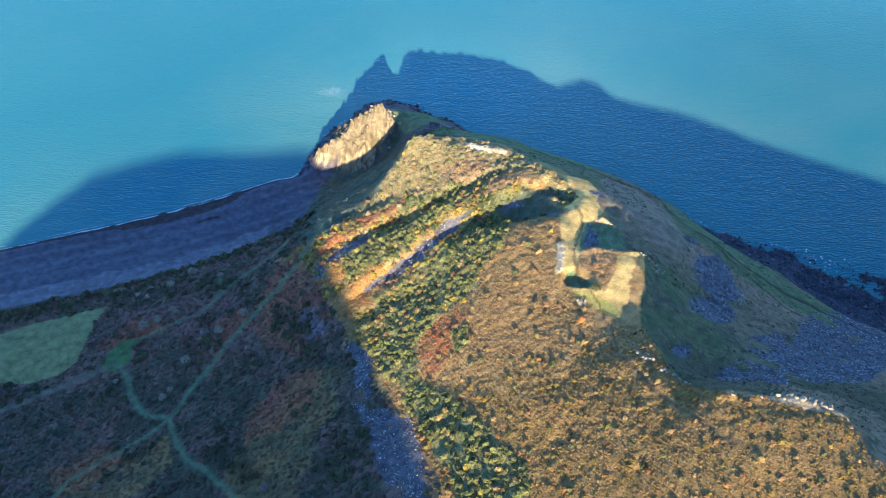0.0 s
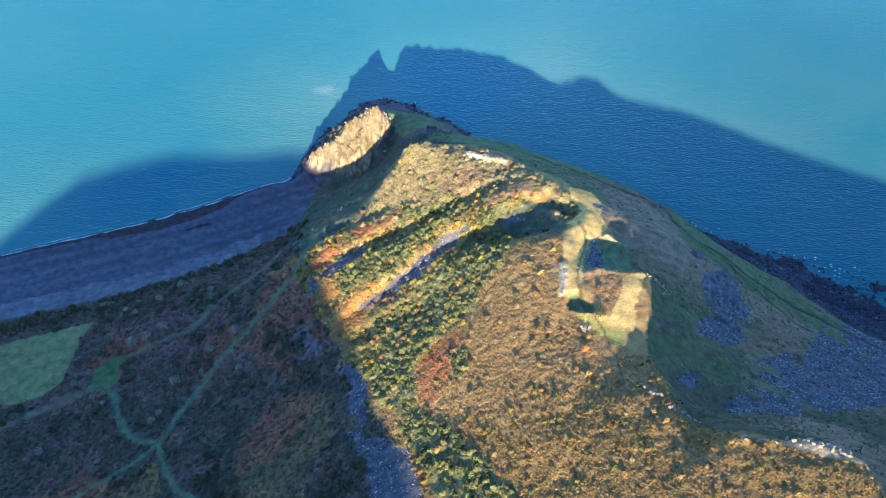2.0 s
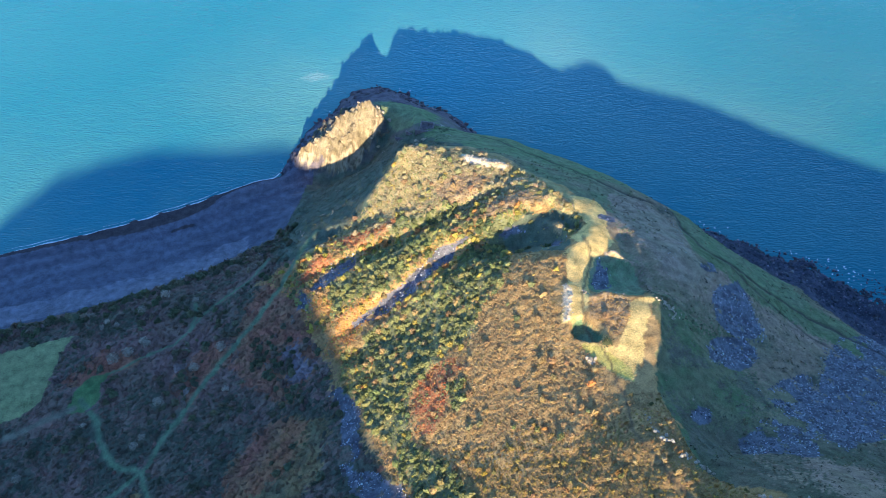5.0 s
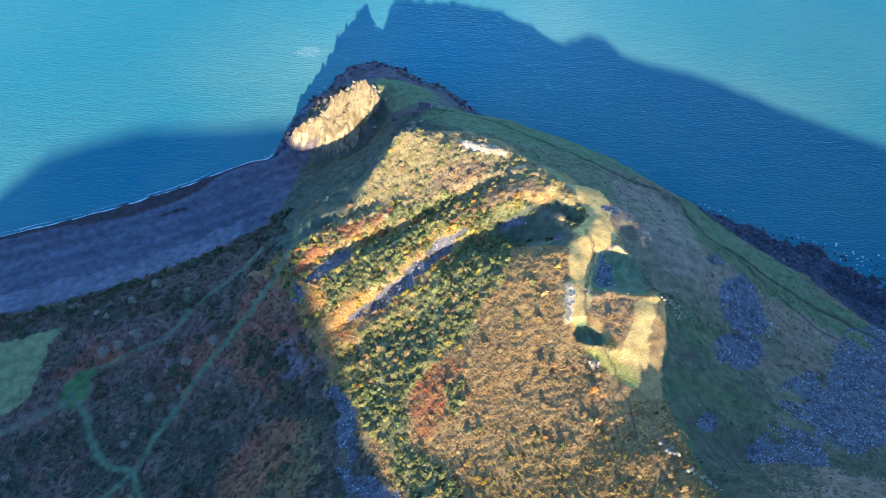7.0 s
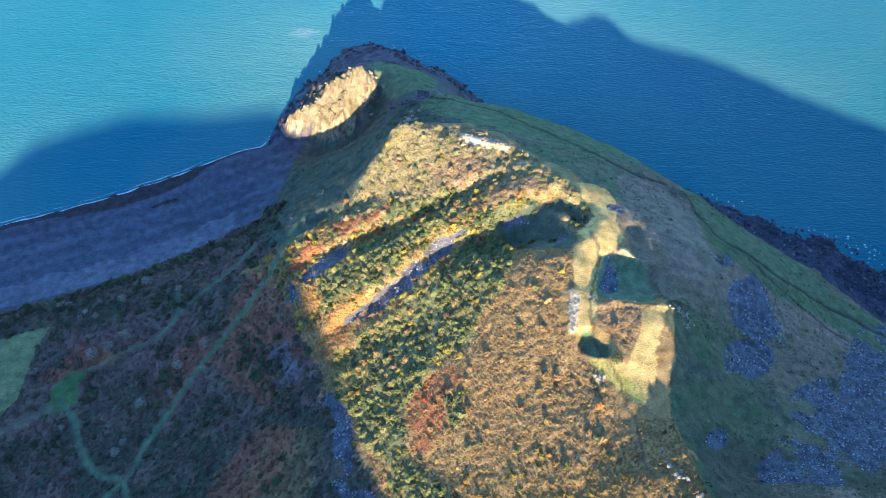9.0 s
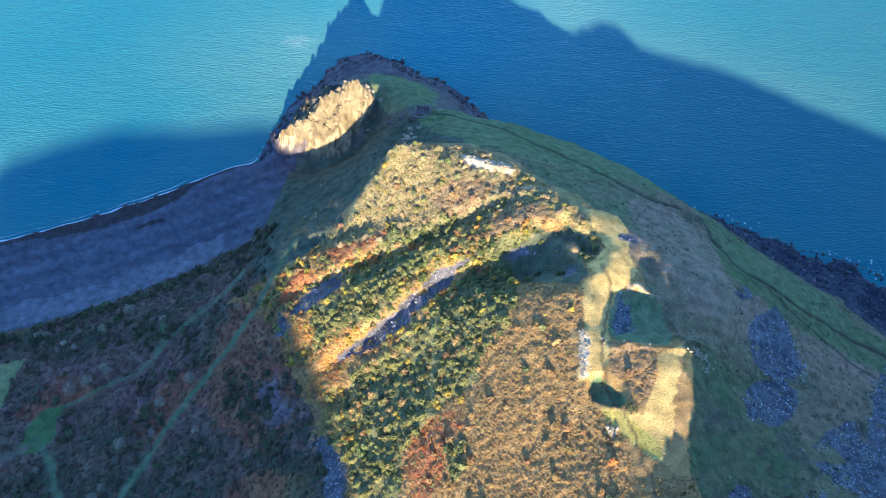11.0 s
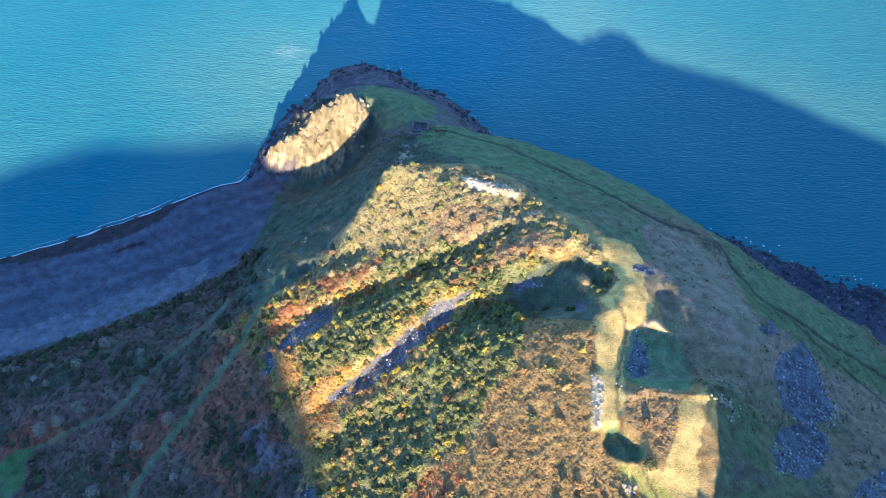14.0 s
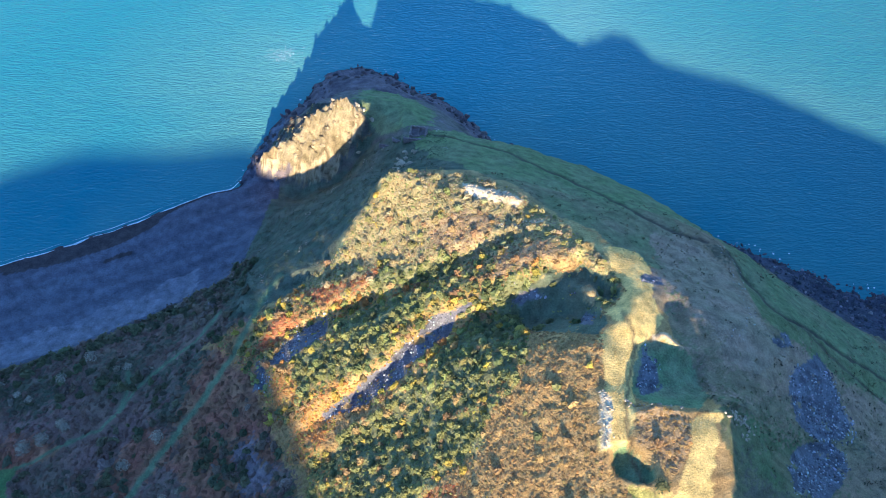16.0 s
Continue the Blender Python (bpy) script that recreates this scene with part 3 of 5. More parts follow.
lay(0.7 * inside(SOFT_X, SOFT_Y, [(-49, 228), (-43, 230), (-39, 220), (-42, 213), (-48, 217)]), (0.170, 0.165, 0.185))
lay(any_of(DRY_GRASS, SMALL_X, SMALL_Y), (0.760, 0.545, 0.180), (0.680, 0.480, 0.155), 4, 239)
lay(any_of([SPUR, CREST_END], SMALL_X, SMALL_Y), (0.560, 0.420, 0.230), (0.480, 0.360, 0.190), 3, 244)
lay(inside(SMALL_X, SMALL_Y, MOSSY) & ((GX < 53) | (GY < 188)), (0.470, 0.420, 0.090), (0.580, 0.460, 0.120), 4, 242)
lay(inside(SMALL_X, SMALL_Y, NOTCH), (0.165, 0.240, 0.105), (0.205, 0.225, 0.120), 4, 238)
lay(inside(SMALL_X, SMALL_Y, BRACKEN_GAP), (0.310, 0.210, 0.100), (0.370, 0.260, 0.130), 4, 240)
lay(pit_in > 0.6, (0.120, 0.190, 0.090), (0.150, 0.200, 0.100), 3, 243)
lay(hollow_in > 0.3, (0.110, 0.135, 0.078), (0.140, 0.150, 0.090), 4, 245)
lay(inside(SMALL_X, SMALL_Y, KNOB_TUFT), (0.420, 0.310, 0.150), (0.300, 0.230, 0.110), 1.5, 246)
lay(any_of([STRIP_ROCK, LEDGE, LIP_ROCK], SMALL_X, SMALL_Y), (0.680, 0.560, 0.360), (0.540, 0.410, 0.230), 2, 241)
lay(SCREE, (0.085, 0.086, 0.096), (0.150, 0.152, 0.165), 2, 251)
lay(SCREE & (GX < 40) & (GX > -36) & (GY > 224), (0.120, 0.115, 0.124), (0.180, 0.172, 0.182), 2, 252)
lay(inside(SMALL_X, SMALL_Y, FIELD), (0.205, 0.235, 0.095), (0.235, 0.260, 0.110), 5, 257)
lay(inside(SMALL_X, SMALL_Y, CLEARING), (0.080, 0.150, 0.050), (0.110, 0.170, 0.060), 4, 263)
lay(0.95 * PATHY, (0.125, 0.185, 0.094), (0.136, 0.185, 0.100), 4, 269)
lay(0.75 * near_line(TRACKS[0][0], 1.2), (0.160, 0.130, 0.095))
lay(np.clip(CLIFFY * 1.2, 0, 1) * np.clip((16 - GZ) / 6, 0, 1), (0.150, 0.125, 0.100), (0.105, 0.090, 0.075), 3, 271)
lay(IN_CLIFF & (GZ > 6) & (crag_out < 2.5), (0.410, 0.330, 0.200), (0.320, 0.245, 0.140), 3, 277)
lay(IN_CLIFF & (crag_out < -1.6 - 0.8 * rough(GX, GY, 4, 272)), (0.310, 0.225, 0.115), (0.170, 0.130, 0.065), 1.4, 280)
lay(IN_CLIFF & (crag_out >= 2.5), (0.080, 0.100, 0.066), (0.140, 0.125, 0.110), 3, 278)
lay(inside(WARP_X, WARP_Y, CRAG_GRASS), (0.200, 0.160, 0.085), (0.280, 0.225, 0.130), 2, 275)
lay(IN_CLIFF & (ledges < 0.25 + 0.3 * rough(GX, GY, 2.2, 276, 2)), (0.130, 0.100, 0.055), (0.200, 0.155, 0.085), 2, 279)
lay(ROCKY, (0.105, 0.088, 0.095), (0.165, 0.136, 0.142), 5, 281)
lay(ROCKY & (GX > 80), (0.048, 0.050, 0.066), (0.078, 0.078, 0.096), 5, 282)
lay(ON_BEACH, (0.098, 0.102, 0.128), (0.110, 0.116, 0.142), 20, 283)
lay(ON_BEACH & (BEACH_D < 13 + 2 * rough(GX, GY, 20, 287)), (0.088, 0.088, 0.110), (0.100, 0.100, 0.124), 20, 289)
lay(np.where(ON_BEACH, 0.5 * np.clip(np.sin(BEACH_D * 0.85 + 0.8 * rough(GX, GY, 30, 101)), 0, 1), 0), (0.145, 0.148, 0.178))
lay(ON_BEACH & (BACK_D < 12 + 2 * rough(GX, GY, 9, 293)) & (BACK_D > 1.5) & (GX < -74 + 4 * rough(GX, GY, 6, 294)), (0.150, 0.152, 0.178), (0.190, 0.190, 0.215), 2, 295)
lay(GZ < 0.25, (0.060, 0.050, 0.050))
for line in (COAST_PATH, SHORE_PATH):
    lay(0.85 * near_line(line, 0.7), (0.060, 0.052, 0.040))
lay(0.4 * near_line(GOAT_TRACK, 0.6), (0.200, 0.190, 0.150))
lay(0.7 * near_line(UPPER_PATH, 0.6), (0.070, 0.058, 0.045))
lay(0.7 * near_line(RIDGE_PATH, 0.4), (0.110, 0.080, 0.050))
lay(0.6 * near_line(RUIN_TRACK, 0.9), (0.150, 0.125, 0.115))


# ---- materials ----
def node(tree, kind, **values):
    n = tree.nodes.new("ShaderNode" + kind)
    for key, value in values.items():
        n.inputs[key].default_value = value
    return n


def cover_material(name, low, high, scale, fine, bump, rough_value=0.92):
    """A matt surface whose colour comes from its own cover attribute, broken up at two scales, with relief."""
    m = bpy.data.materials.new(name)
    m.use_nodes = True
    t = m.node_tree
    b = t.nodes["Principled BSDF"]
    b.inputs["Roughness"].default_value = rough_value
    b.inputs["Specular IOR Level"].default_value = 0.2
    a = t.nodes.new("ShaderNodeAttribute")
    a.attribute_name = "cover"
    co = t.nodes.new("ShaderNodeNewGeometry")
    n1, n2 = node(t, "TexNoise", Scale=scale, Detail=5.0), node(t, "TexNoise", Scale=fine, Detail=4.0, Roughness=0.7)
    mix = node(t, "Math")
    mix.operation = "ADD"
    span = node(t, "MapRange")
    span.inputs["From Min"].default_value, span.inputs["From Max"].default_value = 0.7, 1.3
    span.inputs["To Min"].default_value, span.inputs["To Max"].default_value = low, high
    mul = t.nodes.new("ShaderNodeVectorMath")
    mul.operation = "SCALE"
    bp = node(t, "Bump", Strength=bump, Distance=0.5)
    for n in (n1, n2):
        t.links.new(co.outputs["Position"], n.inputs["Vector"])
    t.links.new(n1.outputs[0], mix.inputs[0])
    t.links.new(n2.outputs[0], mix.inputs[1])
    t.links.new(mix.outputs[0], span.inputs["Value"])
    t.links.new(a.outputs["Color"], mul.inputs[0])
    t.links.new(span.outputs[0], mul.inputs["Scale"])
    t.links.new(mul.outputs[0], b.inputs["Base Color"])
    t.links.new(n2.outputs[0], bp.inputs["Height"])
    t.links.new(bp.outputs[0], b.inputs["Normal"])
    return m


LAND = cover_material("hillside_cover", 0.55, 1.5, 0.35, 2.2, 0.7)
LEAF = cover_material("foliage", 0.75, 1.3, 0.5, 3.0, 0.0, 0.75)
leaf_nodes = LEAF.node_tree
through_leaf, leaf_mix = leaf_nodes.nodes.new("ShaderNodeBsdfTranslucent"), leaf_nodes.nodes.new("ShaderNodeMixShader")
leaf_face = leaf_nodes.nodes["Principled BSDF"]
leaf_mix.inputs[0].default_value = 0.36
leaf_nodes.links.new(leaf_face.inputs["Base Color"].links[0].from_socket, through_leaf.inputs["Color"])
leaf_nodes.links.new(leaf_face.outputs[0], leaf_mix.inputs[1])
leaf_nodes.links.new(through_leaf.outputs[0], leaf_mix.inputs[2])
leaf_nodes.links.new(leaf_mix.outputs[0], leaf_nodes.nodes["Material Output"].inputs["Surface"])
STONE = cover_material("weathered_stone", 0.6, 1.4, 0.6, 3.5, 0.4, 0.85)


def water_material():
    m = bpy.data.materials.new("sea_water")
    m.use_nodes = True
    t = m.node_tree
    b = t.nodes["Principled BSDF"]
    b.inputs["Roughness"].default_value = 0.18
    b.inputs["IOR"].default_value = 1.33
    co = t.nodes.new("ShaderNodeNewGeometry")
    a = t.nodes.new("ShaderNodeAttribute")
    a.attribute_name = "cover"
    t.links.new(a.outputs["Color"], b.inputs["Base Color"])
    stretch = t.nodes.new("ShaderNodeMapping")
    stretch.inputs["Rotation"].default_value = (0, 0, 0.35)
    stretch.inputs["Scale"].default_value = (0.35, 1.0, 1.0)
    n1, n2 = node(t, "TexNoise", Scale=0.3, Detail=4.0, Roughness=0.6), node(t, "TexNoise", Scale=1.3, Detail=3.0)
    add = node(t, "Math")
    add.operation = "ADD"
    bp = node(t, "Bump", Strength=0.42, Distance=1.0)
    t.links.new(co.outputs["Position"], stretch.inputs["Vector"])
    for n in (n1, n2):
        t.links.new(stretch.outputs[0], n.inputs["Vector"])
    t.links.new(n1.outputs[0], add.inputs[0])
    t.links.new(n2.outputs[0], add.inputs[1])
    t.links.new(add.outputs[0], bp.inputs["Height"])
    t.links.new(bp.outputs[0], b.inputs["Normal"])
    return m


WATER = water_material()


# ---- meshes ----
def mesh_of(name, verts, faces, mat, colours=None, smooth=False):
    me = bpy.data.meshes.new(name)
    verts, faces = np.asarray(verts, float).reshape(-1, 3), np.asarray(faces, int)
    k = faces.shape[1]
    me.vertices.add(len(verts))
    me.vertices.foreach_set("co", verts.ravel())
    me.loops.add(faces.size)
    me.loops.foreach_set("vertex_index", faces.ravel())
    me.polygons.add(len(faces))
    me.polygons.foreach_set("loop_start", np.arange(0, faces.size, k))
    me.polygons.foreach_set("use_smooth", np.full(len(faces), smooth))
    if colours is not None:
        att = me.color_attributes.new("cover", "FLOAT_COLOR", "POINT")
        att.data.foreach_set("color", np.c_[np.reshape(colours, (-1, 3)), np.ones(len(verts))].ravel())
    me.update(calc_edges=True)
    me.materials.append(mat)
    return me


def sheet(name, xs, ys, z, mat, colours):
    nx, ny = len(xs), len(ys)
    gx, gy = np.meshgrid(xs, ys)
    idx = np.arange(nx * ny).reshape(ny, nx)
    quads = np.stack([idx[:-1, :-1], idx[:-1, 1:], idx[1:, 1:], idx[1:, :-1]], -1).reshape(-1, 4)
    return new(name, mesh_of(name, np.stack([gx, gy, z], -1), quads, mat, colours, True))


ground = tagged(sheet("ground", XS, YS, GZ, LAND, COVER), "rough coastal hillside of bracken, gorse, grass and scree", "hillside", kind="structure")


def cover_at(x, y):
    """Colour of the ground cover at places in plan."""
    i, j = np.clip(np.searchsorted(XS, x), 0, len(XS) - 1), np.clip(np.searchsorted(YS, y), 0, len(YS) - 1)
    return COVER[j, i]


def ground_z(x, y):
    return bilinear(XS, YS, GZ, np.asarray(x, float), np.asarray(y, float))


# sea: turquoise with sandy drifts and a greener band inshore
wx, wy = axis(-4200, 4200, -260, 320, 4.0, 300), axis(-1500, 4500, 230, 640, 4.0, 300)
WX, WY = np.meshgrid(wx, wy)
k = np.clip(0.5 + 0.7 * rough(WX, WY, 120, 301), 0, 1)[..., None]
sea_cover = np.array((0.034, 0.184, 0.224)) * (1 - k) + np.array((0.045, 0.204, 0.236)) * k
# bluer with distance: the sky's grazing reflection put into the water colour
deep = np.clip((WY + 0.3 * WX - 430) / 260, 0, 1)[..., None]
sea_cover = sea_cover * (1 - deep) + np.array((0.040, 0.182, 0.250)) * deep
shore = np.minimum(line_distance(WX, WY, BEACH_LINE)[0], line_distance(WX, WY, TIP_LINE)[0])
k = (np.clip(1 - shore / 85, 0, 1) * np.clip(0.6 + 0.6 * rough(WX, WY, 40, 307), 0, 1))[..., None]
sea_cover = sea_cover * (1 - 0.6 * k) + np.array((0.120, 0.250, 0.215)) * 0.6 * k
k = (np.clip(1 - np.abs(WY - 440 + 0.5 * WX) / 90, 0, 1) * np.clip(WX / 60, 0, 1) * np.clip(0.6 + 0.6 * rough(WX, WY, 60, 311), 0, 1))[..., None]
sea_cover = sea_cover * (1 - 0.5 * k) + np.array((0.125, 0.240, 0.230)) * 0.5 * k
# shaded water lightened off the point and darkened eastward, by colour alone
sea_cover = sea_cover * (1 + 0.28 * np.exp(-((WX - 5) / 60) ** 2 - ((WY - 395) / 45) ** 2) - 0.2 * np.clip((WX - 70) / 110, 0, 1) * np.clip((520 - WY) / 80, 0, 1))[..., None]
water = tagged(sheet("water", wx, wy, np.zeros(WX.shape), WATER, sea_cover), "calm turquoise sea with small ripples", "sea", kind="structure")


# ---- clumps, stones and trees: prototypes in numpy ----
rng = np.random.default_rng(7)


def leaf_clump(leaves, radius, height, leaf, spread=0.9, seed=0, core=True, tall_core=0.85, up_right=np.array((1.0, 1.0, 1.0))):
    """A low shrub: leaf blades standing out of a dome, round a dark core. Corners, quads and a brightness per corner."""
    r = np.random.default_rng(seed)
    az, up = r.uniform(0, 2 * np.pi, leaves), np.arccos(r.uniform(0.02, 1, leaves))
    bump = 1 + 0.28 * np.sin(3 * az + seed) * np.sin(2 * up) + r.normal(0, 0.13, leaves)
    n = np.c_[np.sin(up) * np.cos(az), np.sin(up) * np.sin(az), np.cos(up)]
    c = n * bump[:, None] * np.array([radius, radius, height])
    c[:, 2] = np.maximum(c[:, 2], 0.1)
    d = n * up_right + r.normal(0, spread * 0.55, (leaves, 3))
    d /= np.linalg.norm(d, axis=1, keepdims=True)
    a = np.cross(d, r.normal(0, 1, (leaves, 3)))
    a /= np.linalg.norm(a, axis=1, keepdims=True)
    b = np.cross(d, a)
    s = leaf * r.uniform(0.6, 1.35, leaves)[:, None]
    v = np.stack([c - a * s, c - b * s * 0.55, c + a * s, c + b * s * 0.55], 1).reshape(-1, 3)
    f = np.arange(4 * leaves).reshape(-1, 4)
    tone = np.repeat(r.uniform(0.75, 1.25, leaves), 4)
    if core:
        rings, around = 3, 7
        cv = [(radius * 0.82 * np.cos(e) * np.cos(2 * np.pi * k / around), radius * 0.82 * np.cos(e) * np.sin(2 * np.pi * k / around), height * tall_core * np.sin(e) - 0.12)
              for e in np.linspace(0, 1.35, rings) for k in range(around)]
        cf = [(i * around + k, i * around + (k + 1) % around, (i + 1) * around + (k + 1) % around, (i + 1) * around + k) for i in range(rings - 1) for k in range(around)]
        f = np.r_[f, np.array(cf) + len(v)]
        v = np.r_[v, np.array(cv)]
        tone = np.r_[tone, np.full(len(cv), 0.9)]
    return v, f, tone


def cushion(leaves, rings, around, height, leaf, seed):
    """A dense bush: a lumpy closed dome with leaf blades standing out of it. Corners, quads and a brightness per corner."""
    r = np.random.default_rng(seed)
    e, a = np.meshgrid(np.linspace(-0.1, 1.5, rings), np.arange(around) * 2 * np.pi / around, indexing="ij")
    a = a + r.uniform(-0.25, 0.25, a.shape)
    far = r.uniform(0.55, 1.2, e.shape)
    v = np.stack([far * np.cos(e) * np.cos(a), far * np.cos(e) * np.sin(a), height * far * np.sin(e)], -1).reshape(-1, 3)
    i, k = np.meshgrid(np.arange(rings - 1), np.arange(around), indexing="ij")
    n = (k + 1) % around
    f = np.stack([i * around + k, i * around + n, (i + 1) * around + n, (i + 1) * around + k], -1).reshape(-1, 4)
    tone = r.uniform(0.82, 1.10, len(v))
    lv, lf, lt = leaf_clump(leaves, 0.98, height, leaf, 0.8, seed + 500, core=False)
    return np.r_[v, lv], np.r_[f, lf + len(v)], np.r_[tone, lt]


def boulder(seed, flat=0.7):
    """A stone with broken corners."""
    r = np.random.default_rng(seed)
    bm = bmesh.new()
    bmesh.ops.create_icosphere(bm, subdivisions=1, radius=1)
    for v in bm.verts:
        v.co *= r.uniform(0.72, 1.15)
        v.co.z *= flat
        v.co.x *= 1.2
    for _ in range(3):
        n = Vector(r.normal(0, 1, 3)).normalized()
        for v in bm.verts:
            over = v.co.dot(n) - 0.62
            if over > 0:
                v.co -= n * over
    bmesh.ops.triangulate(bm, faces=bm.faces)
    bm.verts.ensure_lookup_table()
    v = np.array([x.co[:] for x in bm.verts])
    f = np.array([[q.index for q in x.verts] for x in bm.faces])
    bm.free()
    return v, f, np.ones(len(v))


def strewn(name, protos, places, sizes, colours, mat, label, category, squash=None):
    """Many small pieces as one object of kind stuff."""
    if len(places) == 0:
        return None
    r = np.random.default_rng(len(places))
    pick, turn = r.integers(0, len(protos), len(places)), r.uniform(0, 2 * np.pi, len(places))
    vs, fs, cs, base = [], [], [], 0
    for k, (v, f, tone) in enumerate(protos):
        m = np.where(pick == k)[0]
        if len(m) == 0:
            continue
        c, s = np.cos(turn[m])[:, None], np.sin(turn[m])[:, None]
        size = sizes[m][:, None]
        long = r.uniform(0.7, 1.35, (len(m), 1))
        w = np.stack([(v[:, 0] * long * c - v[:, 1] / long * s) * size + places[m, 0:1], (v[:, 0] * long * s + v[:, 1] / long * c) * size + places[m, 1:2],
                      v[:, 2] * size * (1 if squash is None else squash[m][:, None]) + places[m, 2:3]], -1)
        vs.append(w.reshape(-1, 3))
        fs.append((f[None] + (base + np.arange(len(m)) * len(v))[:, None, None]).reshape(-1, f.shape[1]))
        cs.append((colours[m][:, None, :] * tone[None, :, None]).reshape(-1, 3))
        base += len(m) * len(v)
    me = mesh_of(name, np.concatenate(vs), np.concatenate(fs), mat, np.concatenate(cs))
    return tagged(new(name, me), label, category, kind="stuff")


def scatter(x0, x1, y0, y1, spacing):
    """Places about spacing apart, jittered."""
    x, y = np.meshgrid(np.arange(x0, x1, spacing), np.arange(y0, y1, spacing))
    x = x + rng.uniform(-0.48, 0.48, x.shape) * spacing
    y = y + rng.uniform(-0.48, 0.48, y.shape) * spacing
    return x.ravel(), y.ravel()


def in_any(x, y, shapes, wobble=2.0, seed=3):
    wx_, wy_ = x + wobble * rough(x, y, 9, seed), y + wobble * rough(x, y, 9, seed + 8)
    out = np.zeros(len(x), bool)
    for s in shapes:
        out |= inside(wx_, wy_, s)
    return out


def clear_of_tracks(x, y, more=0.6):
    ok = ~inside(x, y, FIELD) & ~inside(x, y, CLEARING)
    for line, wide in TRACKS + [(COAST_PATH, 0.6), (SHORE_PATH, 0.6), (RIDGE_PATH, 0.2), (RUIN_TRACK, 1.0)]:
        ok &= line_distance(x, y, line)[0] > wide + more
    return ok


def blend(n, *choices):
    """n colours picked from (weight, colour), each a little off."""
    w = np.array([c[0] for c in choices], float)
    pick = rng.choice(len(choices), n, p=w / w.sum())
    return np.array([c[1] for c in choices])[pick] * rng.uniform(0.75, 1.3, (n, 1)) * rng.uniform(0.92, 1.08, (n, 3))


OLIVE, DARK, YELLOW, BROWN, TAN, GREY, ORANGE = ((0.270, 0.270, 0.095), (0.140, 0.160, 0.066), (0.440, 0.345, 0.070), (0.335, 0.220, 0.100),
                                                      (0.415, 0.295, 0.120), (0.400, 0.370, 0.300), (0.500, 0.240, 0.070))
SHRUBS = [cushion(46, 5, 9, 0.95, 0.15, k) for k in range(8)]
FRONDS = [leaf_clump(30, 1.0, 0.55, 0.19, 1.0, 20 + k, core=False, up_right=np.array((1.0, 1.0, 0.5))) for k in range(5)]
HUMMOCKS = [cushion(9, 3, 6, 0.55, 0.19, 30 + k) for k in range(10)]
TUFTS = [leaf_clump(14, 1.0, 0.7, 0.40, 0.8, 40 + k, core=False, up_right=np.array((1.0, 1.0, 0.2))) for k in range(4)]
STONES = [boulder(60 + k) for k in range(6)]

# the sunny west face: gorse and bramble over bracken
x, y = scatter(-66, 116, 102, 306, 0.77)
keep = (inside(x, y, WEST) | inside(x, y, BRACKEN_GAP)) & clear_of_tracks(x, y) & (~in_any(x, y, DRY_GRASS + [PIT], 0.7) | inside(x, y, BRACKEN_GAP)) & (~in_any(x, y, SCREES, 1.5) | (rng.random(len(x)) < 0.10) & (x < 20)) & ~inside(x, y, LEDGE) & ~inside(x, y, STRIP_EDGE)
x, y = x[keep], y[keep]
green, red, ochre, orange, fern = in_any(x, y, GREENS), in_any(x, y, REDS, 2.5) & (rng.random(len(x)) < 0.92), in_any(x, y, OCHRES, 1.0), in_any(x, y, ORANGES, 1.5), in_any(x, y, FERNS, 1.0)
ochre, orange, fern, green = ochre & ~red, orange & ~red & ~ochre, fern & ~ochre, green & ~red & ~ochre & ~orange & ~fern
hollow = in_any(x, y, [HOLLOW], 0.8)
top = (y > 268) & (x > -40) | in_any(x, y, [CREST_SCRUB], 1.0)
top &= ~(green | red | ochre | orange | fern)
bracken = ~(green | red | ochre | orange | fern | top)
col = np.zeros((len(x), 3))
for m, choice in ((green, ((7, OLIVE), (3, DARK), (0.25, YELLOW), (0.35, TAN))),
                  (red, ((5, (0.43, 0.150, 0.062)), (4, (0.47, 0.22, 0.07)), (2, BROWN), (1.2, OLIVE), (0.6, TAN))),
                  (ochre, ((3, YELLOW), (1, ORANGE), (2, BROWN), (5, OLIVE), (2, DARK))),
                  (orange, ((5, ORANGE), (2, BROWN), (2, YELLOW), (1, OLIVE))),
                  (fern, ((5, (0.37, 0.245, 0.125)), (3, TAN), (1, BROWN))),
                  (top, ((4, (0.39, 0.32, 0.17)), (5, (0.34, 0.30, 0.14)), (0.4, YELLOW), (1, BROWN), (2, OLIVE))),
                  (bracken, ((7, BROWN), (5, TAN), (1.6, (0.215, 0.205, 0.085)), (0.15, ORANGE), (0.1, YELLOW), (0.25, DARK)))):
    col[m] = blend(int(m.sum()), *choice)
ribs = bracken & (y > 232) & (x < 24)
col[ribs] = blend(int(ribs.sum()), (3, BROWN), (2, YELLOW), (4, OLIVE), (2, DARK), (1.5, ORANGE))
lower = bracken & (y < 174 + 9 * rough(x, y, 12, 433))
m = lower & (rough(x, y, 9, 431) + 0.5 * rng.normal(0, 1, len(x)) > -0.25)
col[m] = blend(int(m.sum()), (5, (0.30, 0.225, 0.060)), (0.25, (0.42, 0.31, 0.05)), (2.4, (0.20, 0.185, 0.058)), (0.8, (0.36, 0.20, 0.060)), (2, (0.31, 0.20, 0.075)))
tall = rng.random(len(x)) < np.where(green, 0.19, np.where(ochre | ribs, 0.14, np.where(top, 0.07, np.where(lower, 0.045, 0.012))))
size = np.where(tall, rng.uniform(0.6, 1.3, len(x)) * np.where(lower, 0.75, 1.0), rng.uniform(0.30, 0.58, len(x)))
